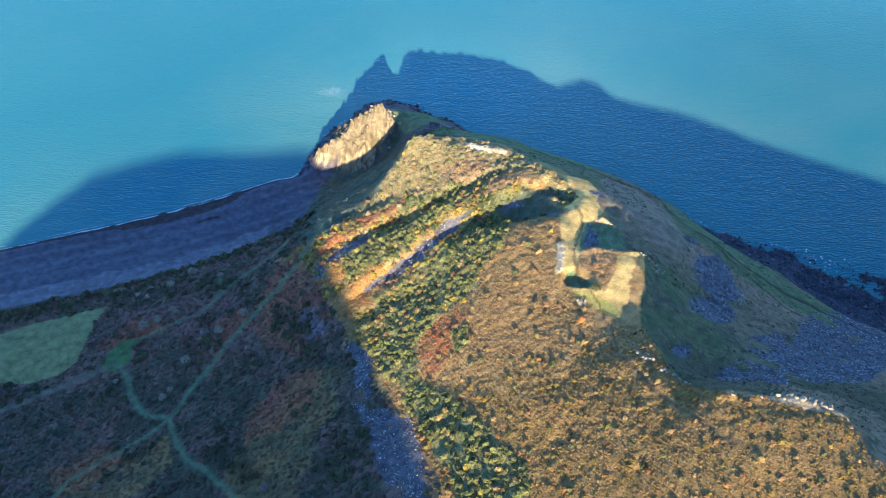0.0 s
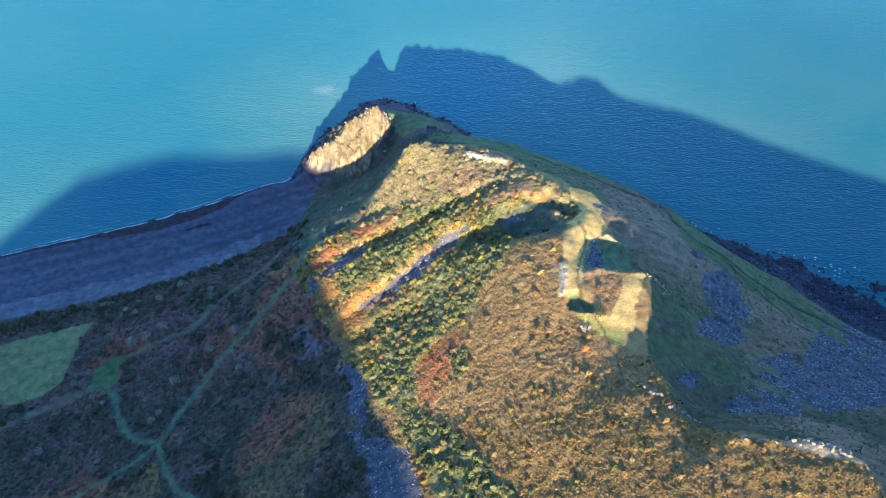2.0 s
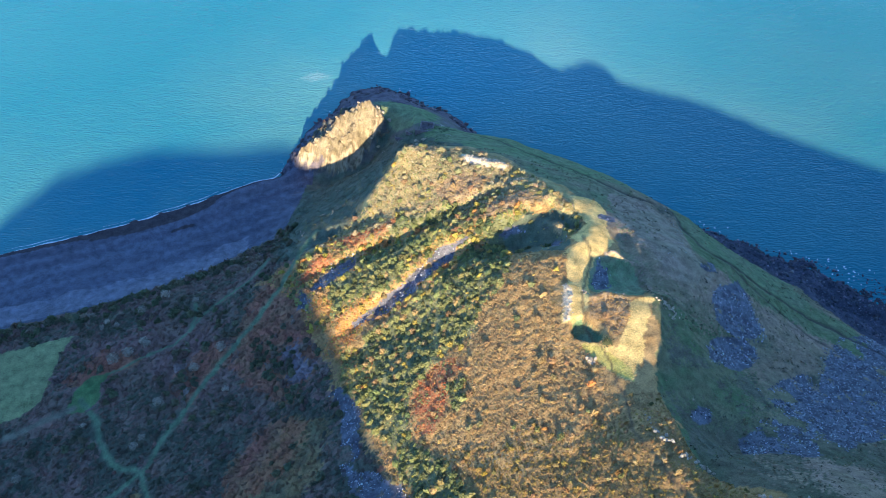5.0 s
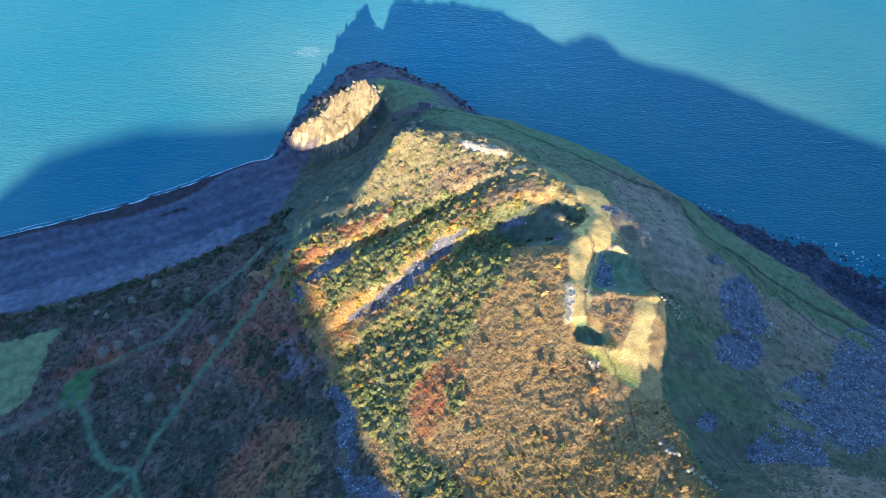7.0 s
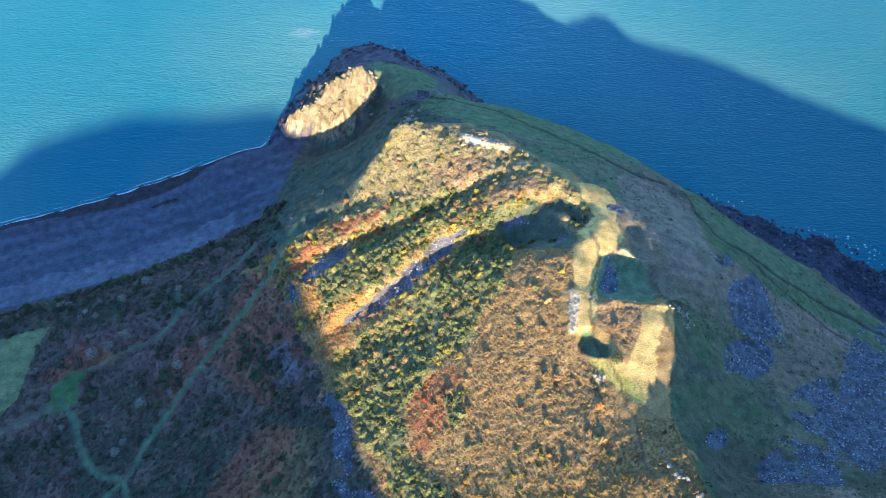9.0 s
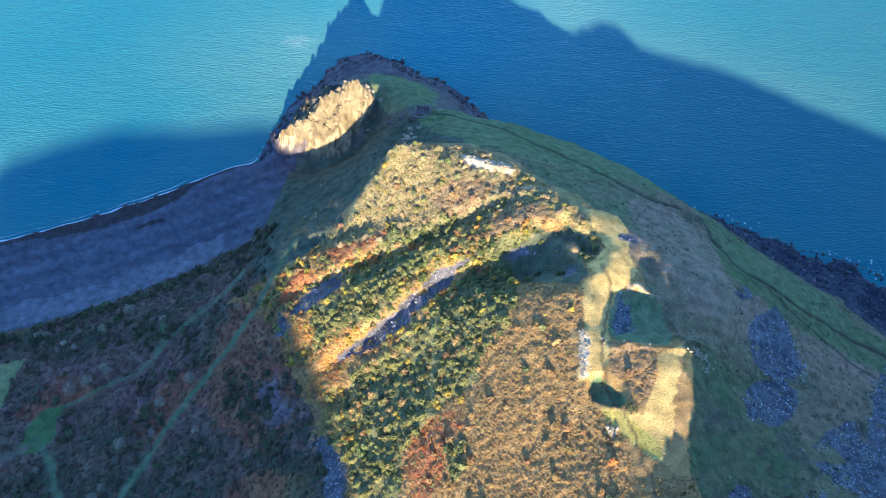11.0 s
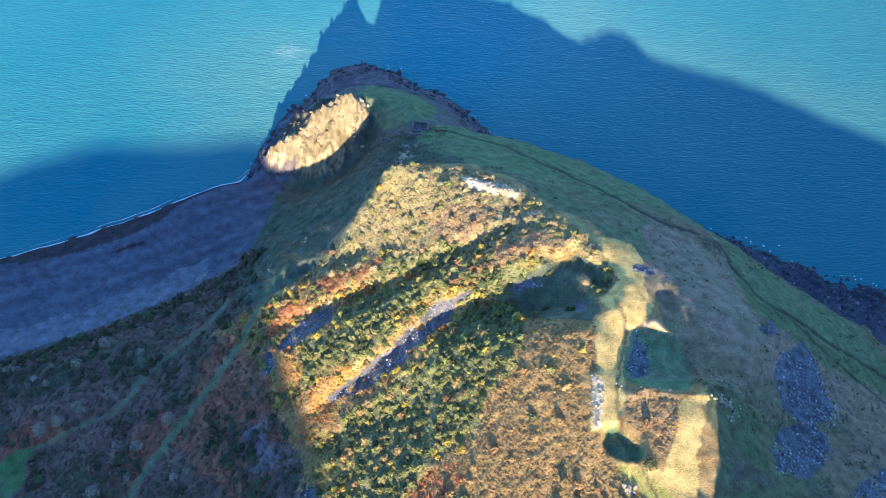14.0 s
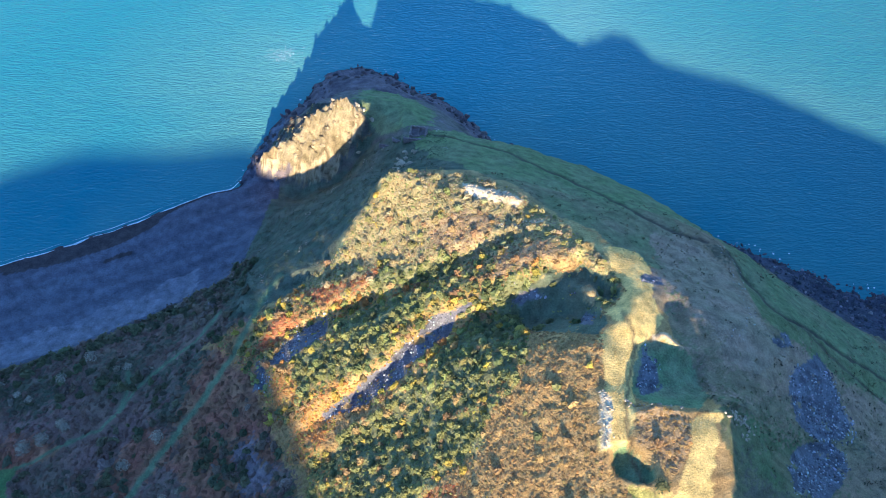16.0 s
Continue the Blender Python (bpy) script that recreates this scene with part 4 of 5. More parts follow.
m = lower & ~tall
col[m] = 0.6 * col[m] + 0.4 * np.array((0.385, 0.230, 0.080))
m = bracken & ~tall & ~lower & ~ribs
col[m] = 0.5 * col[m] + 0.5 * np.array((0.430, 0.268, 0.098))
few = (hollow & (rng.random(len(x)) < 0.88)) | (green & ~tall & (rng.random(len(x)) < 0.35))
x, y, col, tall, size = x[~few], y[~few], col[~few], tall[~few], size[~few]
place = np.c_[x, y, ground_z(x, y) - 0.12]

# shrubs that stand singly on the nearest stretch of the face
near = np.where(tall & (x > -30) & (x < 24) & (y > 204) & (y < 262))[0][:300]
shrub_meshes = {}
for i in near:
    k = int(rng.integers(0, len(SHRUBS)))
    tint = int(np.argmin([np.abs(col[i] - np.array(c)).sum() for c in (OLIVE, DARK, YELLOW, BROWN, TAN, ORANGE)]))
    if (k, tint) not in shrub_meshes:
        v, f, tone = SHRUBS[k]
        base_colour = np.array((OLIVE, DARK, YELLOW, BROWN, TAN, ORANGE)[tint])
        shrub_meshes[k, tint] = mesh_of("shrub", v, f, LEAF, tone[:, None] * base_colour)
    ob = tagged(new("shrub", shrub_meshes[k, tint]), ("olive-green gorse bush on the sunny slope", "dark green bramble bush on the sunny slope", "yellow autumn bush among brown bracken",
                "brown bracken clump on the sunny slope", "straw-coloured withered bush on the slope", "orange autumn bracken clump on the slope")[tint], "bush", "bushes on the slope")
    ob.matrix_basis = Matrix.Translation(place[i]) @ Matrix.Rotation(rng.uniform(0, 6.28), 4, "Z") @ Matrix.Scale(size[i], 4)
rest = np.ones(len(x), bool)
rest[near] = False
m = rest & tall
strewn("gorse", SHRUBS, place[m], size[m], col[m], LEAF, "olive, yellow and brown gorse and bramble bushes", "gorse", rng.uniform(0.8, 1.3, m.sum()))
m = rest & ~tall
strewn("bracken", HUMMOCKS, place[m], size[m] * 1.1, col[m], LEAF, "withered brown and russet bracken clumps", "bracken", rng.uniform(0.6, 1.2, m.sum()))

# the lowland in the shade: heath, bracken and scrub
x, y = scatter(-176, 8, 124, 296, 1.66)
back = np.interp(x, [p[0] for p in BACK_LINE[:7]], [p[1] for p in BACK_LINE[:7]])
keep = ~inside(x, y, WEST) & ~((x > -52) & (y > 266)) & clear_of_tracks(x, y) & (y < back - 2.5) & ~in_any(x, y, SCREES, 1.5)
x, y, back = x[keep], y[keep], back[keep]
z = ground_z(x, y)
scrub = (rough(x, y, 14, 401) + 0.35 * rng.normal(0, 1, len(x)) > 0.65) | (back - y < 10 + 6 * rough(x, y, 9, 405)) & (rng.random(len(x)) < 0.7)
red = in_any(x, y, REDS + RUSSETS, 4.0) & (rng.random(len(x)) < 0.55)
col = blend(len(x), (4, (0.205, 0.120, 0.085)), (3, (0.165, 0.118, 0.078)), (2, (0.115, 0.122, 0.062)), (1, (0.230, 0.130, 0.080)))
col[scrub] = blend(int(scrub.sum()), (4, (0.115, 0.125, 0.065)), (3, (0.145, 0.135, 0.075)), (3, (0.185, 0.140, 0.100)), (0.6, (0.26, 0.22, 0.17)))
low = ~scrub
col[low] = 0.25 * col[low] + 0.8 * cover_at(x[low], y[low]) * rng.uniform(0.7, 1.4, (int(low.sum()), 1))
size = np.where(scrub, rng.uniform(0.6, 1.7, len(x)), rng.uniform(0.6, 1.25, len(x)))
size *= np.where(back - y < 9, 1.35, 1.0)
place = np.c_[x, y, z - 0.12]
m = scrub
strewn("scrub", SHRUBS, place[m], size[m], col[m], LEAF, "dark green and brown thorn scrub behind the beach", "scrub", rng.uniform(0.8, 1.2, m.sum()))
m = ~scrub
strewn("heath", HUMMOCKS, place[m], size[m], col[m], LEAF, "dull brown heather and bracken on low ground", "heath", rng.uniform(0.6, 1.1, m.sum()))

# the steep shaded slope between the beach and the ridge, and tufts on the grass to the east
x, y = scatter(-58, 6, 266, 336, 1.7)
z = ground_z(x, y)
keep = (z > 6) & ~inside(x, y, WEST) & ~inside(x, y, CLIFF) & clear_of_tracks(x, y) & (y < 334) & (rng.random(len(x)) < 0.75)
x, y, z = x[keep], y[keep], z[keep]
# scrub kept dark too, adding to the slope's shade through colour
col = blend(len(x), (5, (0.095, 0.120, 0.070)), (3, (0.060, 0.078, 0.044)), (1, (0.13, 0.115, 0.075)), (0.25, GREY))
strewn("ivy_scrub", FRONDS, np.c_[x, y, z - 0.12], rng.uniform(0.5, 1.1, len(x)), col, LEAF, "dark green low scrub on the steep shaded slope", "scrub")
x, y = scatter(0, 172, 130, 345, 1.75)
z = ground_z(x, y)
keep = inside(x, y, EAST) & clear_of_tracks(x, y) & (z > 8) & ~in_any(x, y, SCREES, 1.5) & (rng.random(len(x)) < np.clip(0.35 + 0.5 * rough(x, y, 20, 411), 0.05, 0.8)) & (y < 300)
x, y, z = x[keep], y[keep], z[keep]
col = blend(len(x), (5, (0.070, 0.070, 0.042)), (3, (0.200, 0.150, 0.090)), (2, (0.150, 0.165, 0.075)))
strewn("heather_tufts", TUFTS, np.c_[x, y, z - 0.05], rng.uniform(0.28, 0.72, len(x)), col, LEAF, "dark heather and rush tufts on the grass slope", "tufts", rng.uniform(0.5, 0.9, len(x)))
x, y = scatter(-62, 2, 332, 352, 1.9)
z = ground_z(x, y)
keep = inside(x, y, CLIFF) & (z > 8) & (rng.random(len(x)) < 0.5)
x, y, z = x[keep], y[keep], z[keep]
strewn("cliff_grass", FRONDS, np.c_[x, y, z - 0.12], rng.uniform(0.4, 0.9, len(x)), blend(len(x), (3, TAN), (2, OLIVE), (1, BROWN)), LEAF, "straw and olive tussocks clinging to the crag", "tussocks")

# ---- stones ----
x, y = scatter(-50, 172, 128, 266, 0.68)
keep = in_any(x, y, SCREES, 4.0) & (rough(x, y, 13, 59) > -0.55) & (rng.random(len(x)) < np.clip(0.7 + 0.6 * rough(x, y, 8, 421), 0.15, 1.0)) & clear_of_tracks(x, y, 0.2)
x, y = x[keep], y[keep]
size = 0.16 + 0.22 * rng.random(len(x)) ** 1.8 + 0.25 * (rng.random(len(x)) < 0.02)
strewn("scree", STONES, np.c_[x, y, ground_z(x, y) + 0.05 * size], size, blend(len(x), (4, (0.225, 0.220, 0.222)), (3, (0.38, 0.37, 0.37)), (4, (0.095, 0.092, 0.098))), STONE,
       "loose pale grey scree stones on the slope", "scree")
# boulders of the eastern shore and the rock shelf
x, y = scatter(84, 330, 150, 316, 1.2)
z = ground_z(x, y)
keep = (z > -0.25) & (z < 5.2) & (x > 88) & (rng.random(len(x)) < 0.9)
x, y, z = x[keep], y[keep], z[keep]
size = 0.25 + 0.6 * rng.random(len(x)) ** 2.5
strewn("shore_boulders", STONES, np.c_[x, y, z + 0.2 * size], size, blend(len(x), (4, (0.060, 0.061, 0.074)), (2, (0.100, 0.098, 0.112)), (0.5, (0.18, 0.17, 0.18))), STONE,
       "dark wet boulders along the rocky shore", "boulders")
x, y = scatter(-64, 96, 318, 396, 1.7)
z = ground_z(x, y)
keep = (z > -1.5) & (z < 6.5) & (rng.random(len(x)) < 0.5) & (line_distance(x, y, TIP_LINE)[0] < 9)
x, y, z = x[keep], y[keep], z[keep]
size = 0.4 + 1.1 * rng.random(len(x)) ** 2.5
strewn("point_rocks", STONES, np.c_[x, y, z + 0.15 * size], size, blend(len(x), (4, (0.085, 0.068, 0.066)), (2, (0.14, 0.11, 0.10))), STONE,
       "dark broken rocks at the foot of the point", "rocks", rng.uniform(0.6, 1.1, len(x)))
# loose pale stones on the grass by the coast path
x, y = scatter(60, 130, 225, 296, 1.6)
keep = (line_distance(x, y, [(82, 284), (84, 275), (82, 265), (81, 254), (79, 245), (74, 242)])[0] < 2.2) & (rng.random(len(x)) < 0.55)
x, y = x[keep], y[keep]
strewn("path_stones", STONES, np.c_[x, y, ground_z(x, y)], rng.uniform(0.15, 0.32, len(x)), blend(len(x), (1, (0.36, 0.33, 0.28))), STONE, "pale loose stones scattered beside the coast path", "stones")

# outcrops of pale rock: each block a thing
rock_meshes, crag_meshes = [], []
for k in range(6):
    v, f, tone = boulder(90 + k, 0.75)
    crag_meshes.append(mesh_of("crag_rock", v, f, STONE, np.tile(np.array((0.33, 0.26, 0.15)) * (0.65 + 0.12 * k), (len(v), 1))))
    rock_meshes.append(mesh_of("outcrop_rock", v, f, STONE, np.tile(np.array((0.42, 0.345, 0.235)) * (0.75 + 0.07 * k), (len(v), 1))))


def outcrop(line, count, wide, small, large, label, seed, meshes=rock_meshes):
    r = np.random.default_rng(seed)
    pts = along(line, 0.5)
    for _ in range(count):
        p = pts[int(r.integers(0, len(pts)))]
        px, py = p[0] + r.normal(0, wide), p[1] + r.normal(0, wide)
        s = r.uniform(small, large)
        ob = tagged(new("rock", meshes[int(r.integers(0, 6))]), label, "rock", "rocks of the outcrop")
        ob.matrix_basis = Matrix.Translation((px, py, float(ground_z(px, py)) + 0.15 * s)) @ Euler((r.uniform(-0.3, 0.3), r.uniform(-0.3, 0.3), r.uniform(0, 6.28))).to_matrix().to_4x4() @ Matrix.Diagonal((s, s * r.uniform(0.6, 1), s * r.uniform(0.6, 1.1), 1))


outcrop([(52, 172), (53.5, 167), (54.5, 163), (59.5, 156), (64, 152.5)], 36, 0.9, 0.3, 0.8, "pale sunlit rock on the ridge crest", 1)
outcrop([(68, 140.5), (72, 139.5), (77, 138.5), (82, 137), (88, 134.5), (91, 133)], 50, 0.7, 0.35, 1.1, "pale sunlit rock on the ridge crest", 2)
outcrop([(38.2, 221), (37.8, 214), (37.2, 208)], 30, 0.5, 0.2, 0.45, "white rock on the edge of the grass strip", 3)
outcrop([(43, 218), (49, 217.5), (54, 216.5)], 26, 0.4, 0.25, 0.55, "pale rock on the lip of the scarp", 4)
outcrop([(41.5, 194.5), (42.5, 191.5)], 10, 0.7, 0.4, 1.0, "grey rock in the dry grass", 5)
outcrop([(64.5, 214), (67, 216.5), (69.5, 216), (67, 212)], 40, 1.3, 0.25, 0.6, "grey rock slab in the shaded grass", 6)
outcrop([(-4, 322), (-8, 316), (-6, 310)], 30, 1.6, 0.5, 1.3, "grey crag block on the shaded slope", 7)
outcrop([(11.5, 291), (15, 289.2), (19, 287.5), (24, 284.5)], 34, 0.9, 0.25, 0.6, "cream sunlit rock ledge below the crest", 8)
outcrop([(-30, 345), (-24, 345), (-19, 345)], 16, 0.8, 0.4, 1.0, "pale rock on top of the crag", 9)
outcrop([(-53, 338), (-44, 337.5), (-38, 338), (-32, 339), (-26, 340), (-21, 341)], 42, 1.3, 0.35, 1.1, "cream sunlit block on the crag face", 10, crag_meshes)
outcrop([(-44, 341), (-36, 342.5), (-28, 343)], 12, 0.8, 0.35, 0.9, "cream sunlit block on the crag face", 11, crag_meshes)

# withered grass standing on the sunny strips
x, y = scatter(-4, 100, 124, 296, 0.55)
keep = in_any(x, y, DRY_GRASS, 0.7) & ~in_any(x, y, SCREES, 1.5) & ~inside(x, y, LEDGE) & ~inside(x, y, BRACKEN_GAP) & clear_of_tracks(x, y, 0.2)
x, y = x[keep], y[keep]
strewn("dry_grass", TUFTS, np.c_[x, y, ground_z(x, y) - 0.05], rng.uniform(0.14, 0.26, len(x)), cover_at(x, y) * rng.uniform(0.85, 1.2, (len(x), 1)), LEAF,
       "bleached yellow grass tussocks along the crest", "grass", rng.uniform(0.4, 0.7, len(x)))


# ---- trees and large bushes ----
def part(name, me, parent, label=""):
    ob = new(name, me)
    ob.parent = parent
    return tagged(ob, label)


def limb(bm, a, b, ra, rb, sides=6):
    """A tapered round limb from a to b."""
    a, b = Vector(a), Vector(b)
    turn = (b - a).to_track_quat("Z", "Y").to_matrix()
    rings = []
    for c, r in ((a, ra), ((a + b) / 2 + Vector((0.04, -0.03, 0)), (ra + rb) / 2), (b, rb)):
        rings.append([bm.verts.new(c + turn @ Vector((r * math.cos(2 * math.pi * k / sides), r * math.sin(2 * math.pi * k / sides), 0))) for k in range(sides)])
    for lo, hi in zip(rings, rings[1:]):
        for k in range(sides):
            bm.faces.new((lo[k], lo[(k + 1) % sides], hi[(k + 1) % sides], hi[k]))


BARK = cover_material("grey_bark", 0.7, 1.3, 2.0, 9.0, 0.4)


def make_tree(name, height, wide, colour, leaves, seed, label, category):
    r = np.random.default_rng(seed)
    root = tagged(new(name), label, category, "trees on the low ground")
    bm = bmesh.new()
    limb(bm, (0, 0, -0.3), (0.1, 0.05, height * 0.4), 0.22, 0.14)
    tips = []
    for k in range(6):
        a = k * 1.05 + r.uniform(-0.3, 0.3)
        tip = (wide * 0.55 * math.cos(a), wide * 0.55 * math.sin(a), height * r.uniform(0.55, 0.8))
        limb(bm, (0.1, 0.05, height * r.uniform(0.25, 0.4)), tip, 0.10, 0.03, 5)
        tips.append(tip)
    tips.append((0, 0, height * 0.85))
    me = bpy.data.meshes.new("trunk")
    bm.to_mesh(me)
    bm.free()
    att = me.color_attributes.new("cover", "FLOAT_COLOR", "POINT")
    att.data.foreach_set("color", np.tile((0.16, 0.14, 0.12, 1.0), len(me.vertices)))
    me.materials.append(BARK)
    part("trunk", me, root)
    vs, fs, cs, base = [], [], [], 0
    for k, tip in enumerate(tips):
        v, f, tone = leaf_clump(leaves, wide * r.uniform(0.36, 0.52), height * r.uniform(0.24, 0.34), 0.19, 1.0, seed * 10 + k, core=False)
        vs.append(v + np.array(tip) - np.array((0, 0, height * 0.14)))
        fs.append(f + base)
        cs.append(tone[:, None] * np.array(colour) * r.uniform(0.85, 1.15))
        base += len(v)
    part("crown", mesh_of("crown", np.concatenate(vs), np.concatenate(fs), LEAF, np.concatenate(cs)), root)
    return root


PALE = [make_tree("hawthorn", 3.6, 2.6, (0.42, 0.38, 0.29), 150, 3 + k, "pale grey-green hawthorn on the low ground", "tree") for k in range(3)]
DEEP = [make_tree("thorn_tree", 3.2, 2.8, (0.095, 0.110, 0.065), 120, 13 + k, "dark green thorn tree on the low ground", "tree") for k in range(3)]
PALE_AT = [(-109, 234), (-104, 236), (-98, 239), (-99.5, 240.5), (-115, 251), (-111, 249), (-103, 255), (-79, 226), (-113, 208), (-89, 214), (-94, 198), (-92, 201), (-71, 233), (-67, 216), (-84, 257), (-96, 262), (-130, 190)]
DEEP_AT = [(-65, 164), (-62, 169), (-59, 158), (-70, 171), (-67, 168), (-125, 251), (-120, 246), (-120, 252), (-63, 161), (-60, 163), (-66, 172), (-68, 175), (-71, 180), (-114, 205), (-121, 203), (-128, 199), (-137, 191), (-147, 196), (-56, 158), (-132, 254), (-138, 250), (-74, 268), (-80, 272), (-70, 274), (-62, 277), (-90, 268)]
for protos, spots in ((PALE, PALE_AT), (DEEP, DEEP_AT)):
    r = np.random.default_rng(5)
    for i, (tx, ty) in enumerate(spots):
        s = r.uniform(0.55, 0.95)
        m = Matrix.Translation((tx, ty, float(ground_z(tx, ty)) - 0.05)) @ Matrix.Rotation(r.uniform(0, 6.28), 4, "Z") @ Matrix.Scale(s, 4)
        if i < len(protos):
            protos[i].matrix_basis = m
        else:
            copy_thing(protos[i % len(protos)], m)

v, f, tone = leaf_clump(120, 1.5, 1.7, 0.28, 0.9, 78)
ob = tagged(new("thorn_bush", mesh_of("thorn_bush", v, f, LEAF, tone[:, None] * np.array((0.110, 0.120, 0.055)))), "small dark thorn bush on the dry grass", "bush")
ob.matrix_basis = Matrix.Translation((46.6, 198.2, float(ground_z(46.6, 198.2)) - 0.2))


# ---- the ruined lookout on the point ----
RUBBLE = cover_material("rubble_masonry", 0.55, 1.4, 1.2, 6.0, 0.6, 0.9)


def wall_piece(name, parent, x0, x1, y0, y1, z0, z1, jag=0.0, seed=1, colour=(0.27, 0.22, 0.20), label=""):
    """A length of masonry with a broken top."""
    r = np.random.default_rng(seed)
    long_x = x1 - x0 > y1 - y0
    n = max(2, int((x1 - x0 if long_x else y1 - y0) / 0.45) + 1)
    v, f = [], []
    for k in range(n):
        u = k / (n - 1)
        top = z1 - jag * r.random()
        for side in (0, 1):
            px, py = (x0 + (x1 - x0) * u, (y0, y1)[side]) if long_x else ((x0, x1)[side], y0 + (y1 - y0) * u)
            v += [(px, py, z0), (px, py, top)]
    for k in range(n - 1):
        a, b = 4 * k, 4 * k + 4
        f += [(a, b, b + 1, a + 1), (a + 2, a + 3, b + 3, b + 2), (a + 1, b + 1, b + 3, a + 3), (a, a + 2, b + 2, b)]
    e = 4 * (n - 1)
    f += [(0, 1, 3, 2), (e, e + 2, e + 3, e + 1)]
    return part(name, mesh_of(name, v, f, RUBBLE, np.tile(colour, (len(v), 1))), parent, label)


ruin = tagged(new("lookout_ruin"), "roofless stone lookout ruin on the grassy neck", "ruin")
rz = float(ground_z(-2.5, 329.0))
ruin.matrix_basis = Matrix.Translation((-2.5, 330.0, rz)) @ Matrix.Rotation(radians(-10), 4, "Z")
wall_piece("back_wall", ruin, -2.6, 2.6, 1.5, 1.95, -2.0, 1.5, 0.6, 1)
wall_piece("west_wall", ruin, -2.6, -2.15, -1.5, 1.5, -2.0, 1.4, 0.5, 2)
wall_piece("east_wall", ruin, 2.15, 2.6, -1.5, 1.5, -2.0, 1.3, 0.5, 3)
wall_piece("partition_wall", ruin, -0.2, 0.2, -1.5, 1.5, -2.0, 1.0, 0.5, 4)
wall_piece("front_wall", ruin, -2.6, -1.7, -1.95, -1.5, -2.0, 1.2, 0.4, 5)
wall_piece("front_pier", ruin, -0.8, 0.8, -1.95, -1.5, -2.0, 1.2, 0.5, 6)
wall_piece("front_corner", ruin, 1.6, 2.6, -1.95, -1.5, -2.0, 1.1, 0.5, 7)
wall_piece("window_sill", ruin, -1.7, -0.8, -1.95, -1.5, -2.0, 0.5, 0.1, 8)
wall_piece("floor_slab", ruin, -2.15, 2.15, -1.5, 1.5, -2.0, 0.12, 0.0, 9, (0.20, 0.17, 0.16))
terrace = tagged(new("terrace_wall"), "low brown stone terrace wall below the ruin", "wall")
terrace.matrix_basis = Matrix.Translation((-3.5, 326.6, float(ground_z(-3.5, 326.6)))) @ Matrix.Rotation(radians(-6), 4, "Z")
wall_piece("wall", terrace, -3.2, 3.2, -0.25, 0.25, -1.6, 0.9, 0.25, 11, (0.24, 0.19, 0.18))
wall_piece("pier", terrace, -3.6, -3.2, -0.35, 0.35, -1.6, 1.2, 0.1, 12, (0.24, 0.19, 0.18))
for k, (ax, ay, bx, by) in enumerate([(-6.5, 328.6, -10.5, 330.8), (-10.5, 330.8, -14.8, 331.6)]):
    side = tagged(new("track_wall"), "low dry-stone wall beside the shaded track", "wall", "walls of the track")
    side.matrix_basis = Matrix.Translation(((ax + bx) / 2, (ay + by) / 2, float(ground_z((ax + bx) / 2, (ay + by) / 2)))) @ Matrix.Rotation(math.atan2(by - ay, bx - ax), 4, "Z")
    half = math.dist((ax, ay), (bx, by)) / 2
    wall_piece("wall", side, -half, half, -0.2, 0.2, -1.0, 0.6, 0.2, 20 + k, (0.22, 0.18, 0.18))
    wall_piece("end_stone", side, half, half + 0.3, -0.25, 0.25, -1.0, 0.75, 0.1, 22 + k, (0.25, 0.21, 0.20))

# ---- gate where the tracks leave the clearing ----
gate = tagged(new("field_gate"), "weathered wooden field gate beside the clearing", "gate")
gate.matrix_basis = Matrix.Translation((-112.5, 214.5, float(ground_z(-112.5, 214.5)))) @ Matrix.Rotation(0.6, 4, "Z")
wood = (0.22, 0.19, 0.15)
for name, x0, x1, z0, z1 in (("post", -1.7, -1.5, -0.3, 1.4), ("post", 1.5, 1.7, -0.3, 1.4), ("rail", -1.5, 1.5, 1.0, 1.12), ("rail", -1.5, 1.5, 0.65, 0.77), ("rail", -1.5, 1.5, 0.3, 0.42)):
    wall_piece(name, gate, x0, x1, -0.08, 0.08, z0, z1, 0.0, 30, wood)


# ---- surf ----
def foam_material():
    m = bpy.data.materials.new("sea_foam")
    m.use_nodes = True
    t = m.node_tree
    b = t.nodes["Principled BSDF"]
    b.inputs["Roughness"].default_value = 0.7
    n = node(t, "TexNoise", Scale=1.6, Detail=4.0)
    co = t.nodes.new("ShaderNodeNewGeometry")
    ramp = t.nodes.new("ShaderNodeValToRGB")
    ramp.color_ramp.elements[0].color, ramp.color_ramp.elements[1].color = (0.30, 0.42, 0.46, 1), (0.80, 0.82, 0.82, 1)
    ramp.color_ramp.elements[0].position, ramp.color_ramp.elements[1].position = 0.35, 0.62
    t.links.new(co.outputs["Position"], n.inputs["Vector"])
    t.links.new(n.outputs[0], ramp.inputs[0])
    t.links.new(ramp.outputs[0], b.inputs["Base Color"])
    return m


FOAM = foam_material()


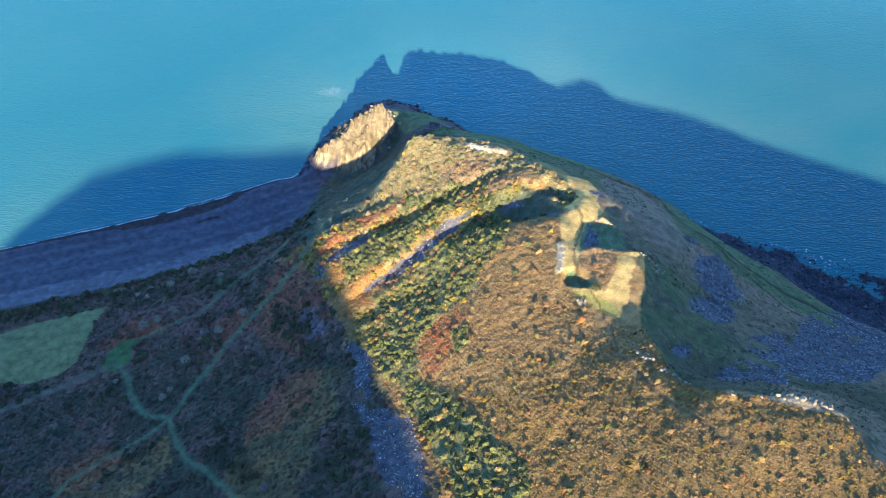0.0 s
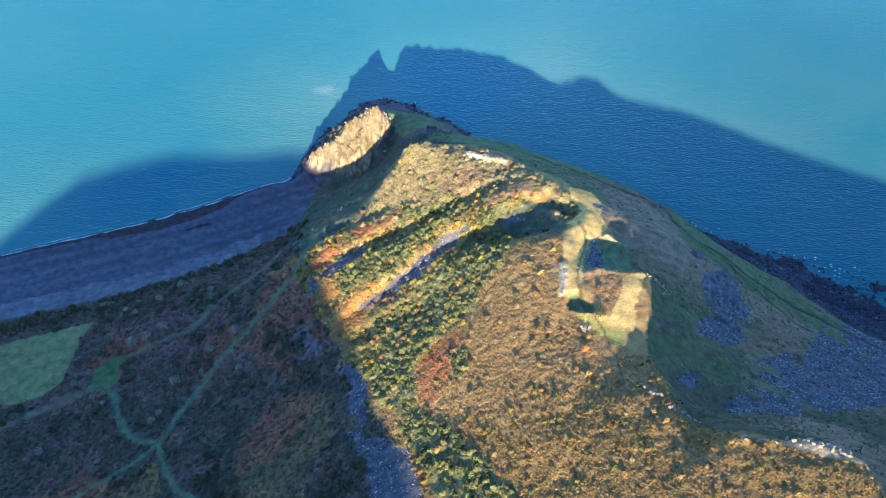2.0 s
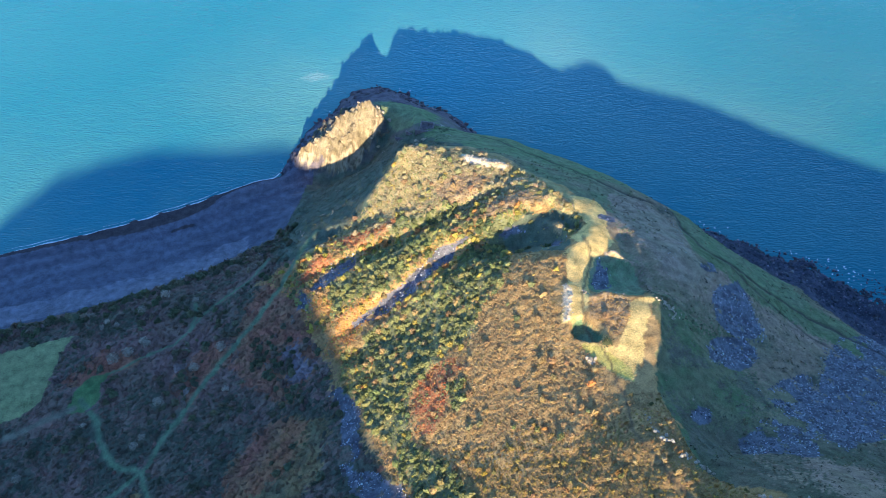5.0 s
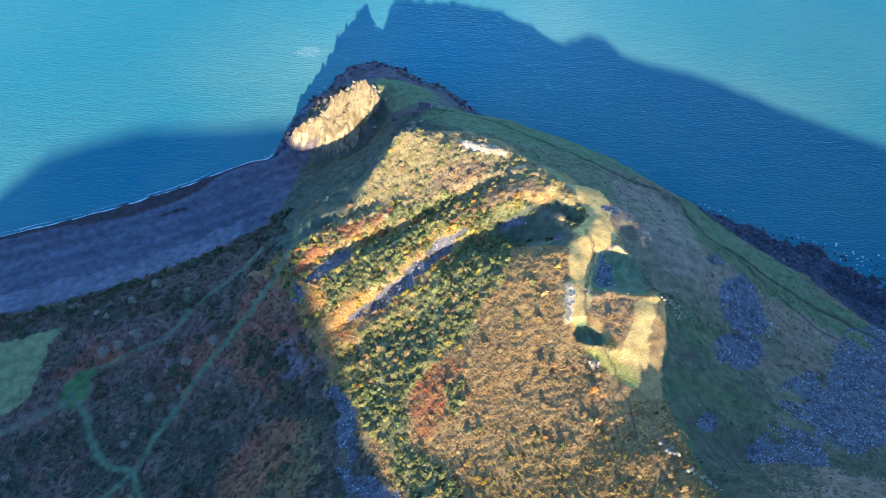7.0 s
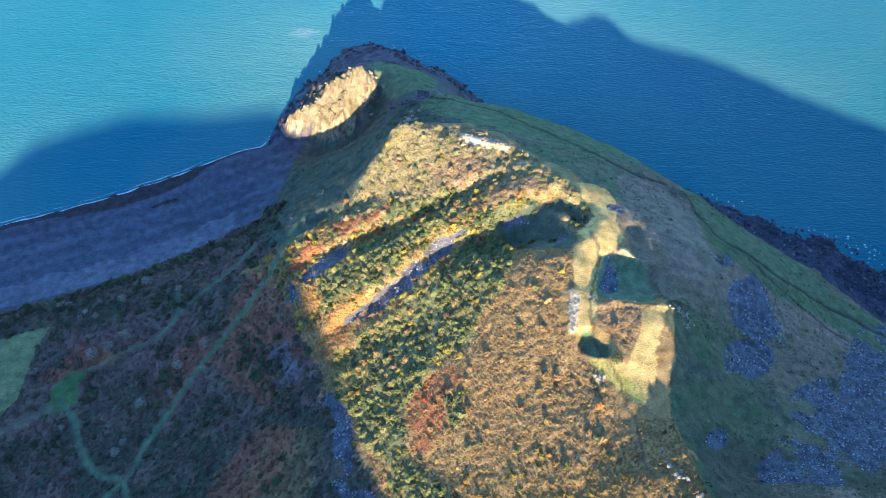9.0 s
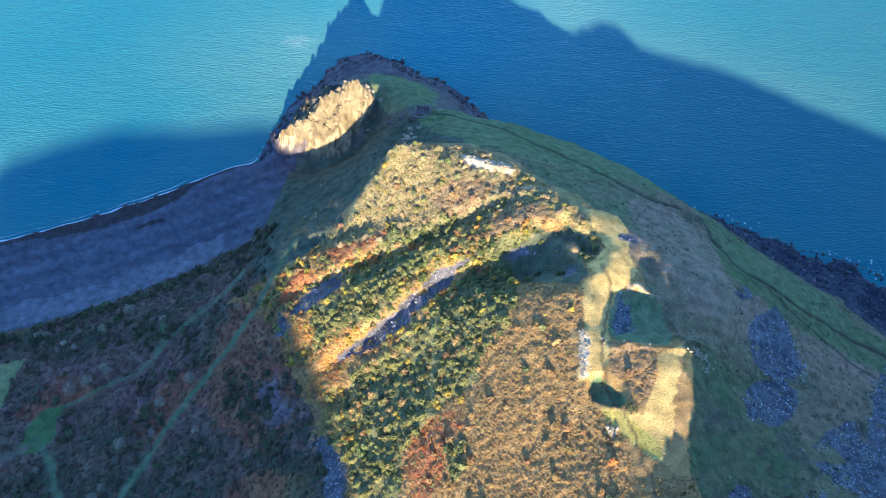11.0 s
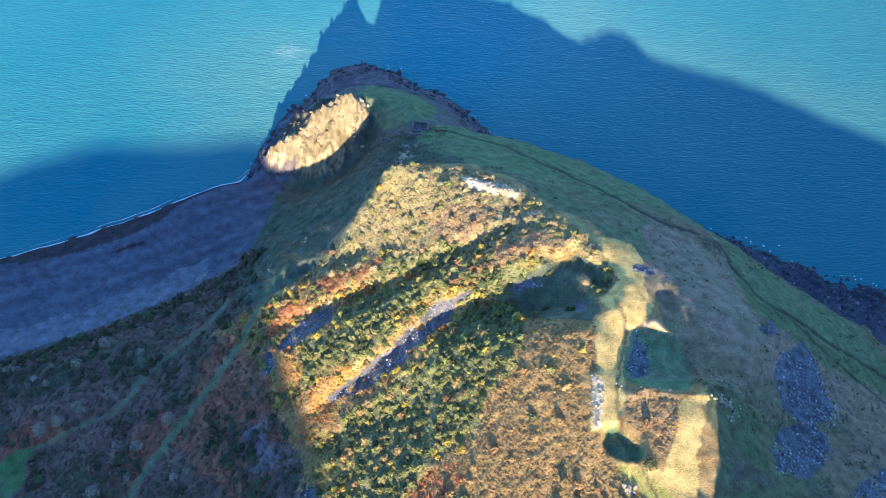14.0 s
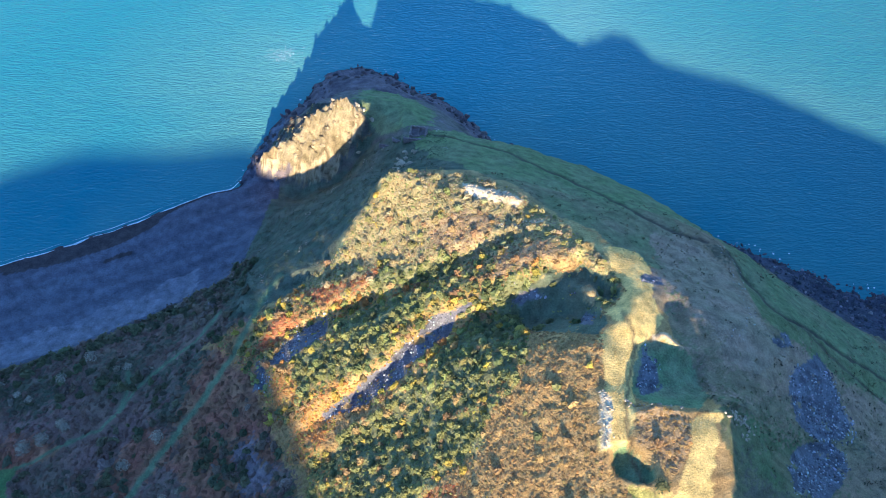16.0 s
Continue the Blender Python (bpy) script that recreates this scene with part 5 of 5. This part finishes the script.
def surf_line(name, offset, wide, seed):
    """A ragged line of foam where the shingle meets the sea."""
    xs = np.arange(-240, -59, 0.7)
    guess = np.interp(xs, [p[0] for p in BEACH_LINE], [p[1] for p in BEACH_LINE])
    tries = guess[None] + np.arange(-12, 12, 0.25)[:, None]
    wet = ground_z(np.broadcast_to(xs, tries.shape), tries) < 0.03
    first = tries[np.argmax(wet, axis=0), np.arange(len(xs))]
    first = np.convolve(np.pad(first, 4, "edge"), np.ones(9) / 9, "valid") + offset + 0.3 * rough(xs, xs * 0, 12, seed)
    w = wide * np.clip(0.55 + 0.8 * rough(xs, xs * 0 + 5, 6, seed + 5), 0.05, 1.4)
    v = np.concatenate([np.c_[xs, first - w / 2, np.full(len(xs), 0.05)], np.c_[xs, first + w / 2, np.full(len(xs), 0.03)]])
    k = np.arange(len(xs) - 1)
    f = np.c_[k, k + 1, k + 1 + len(xs), k + len(xs)]
    return tagged(new(name, mesh_of(name, v, f, FOAM)), "thin white line of surf along the shingle", "surf", kind="stuff")


surf_line("surf", -0.1, 0.75, 501)
surf_line("surf_outer", 1.6, 0.30, 521)


def foam_patch(name, x, y, size, label):
    vs, fs, base = [], [], 0
    for px, py, s in zip(x, y, size):
        n = 7
        rad = s * rng.uniform(0.35, 1.2, n)
        a = np.arange(n) * 2 * np.pi / n + rng.uniform(0, 1)
        vs.append(np.c_[px + 1.5 * rad * np.cos(a), py + rad * np.sin(a), np.full(n, 0.035)])
        vs.append([[px, py, 0.05]])
        fs += [(base + n, base + k, base + (k + 1) % n) for k in range(n)]
        base += n + 1
    return tagged(new(name, mesh_of(name, np.concatenate(vs), np.array(fs), FOAM)), label, "foam", kind="stuff")


x, y = scatter(-70, 176, 262, 398, 1.3)
z = ground_z(x, y)
keep = (z < -0.15) & (z > -1.3) & (x > -64) & (rng.random(len(x)) < np.clip(0.10 + 0.3 * rough(x, y, 14, 541), 0.01, 0.3))
foam_patch("shore_foam", x[keep], y[keep], rng.uniform(0.12, 0.4, keep.sum()), "scraps of white foam round the shore rocks")
n = 260
foam_patch("breaking_foam", -53.5 + rng.normal(0, 3.4, n), 396.5 + rng.normal(0, 2.0, n), rng.uniform(0.05, 0.16, n), "patch of white foam over a sunken rock")
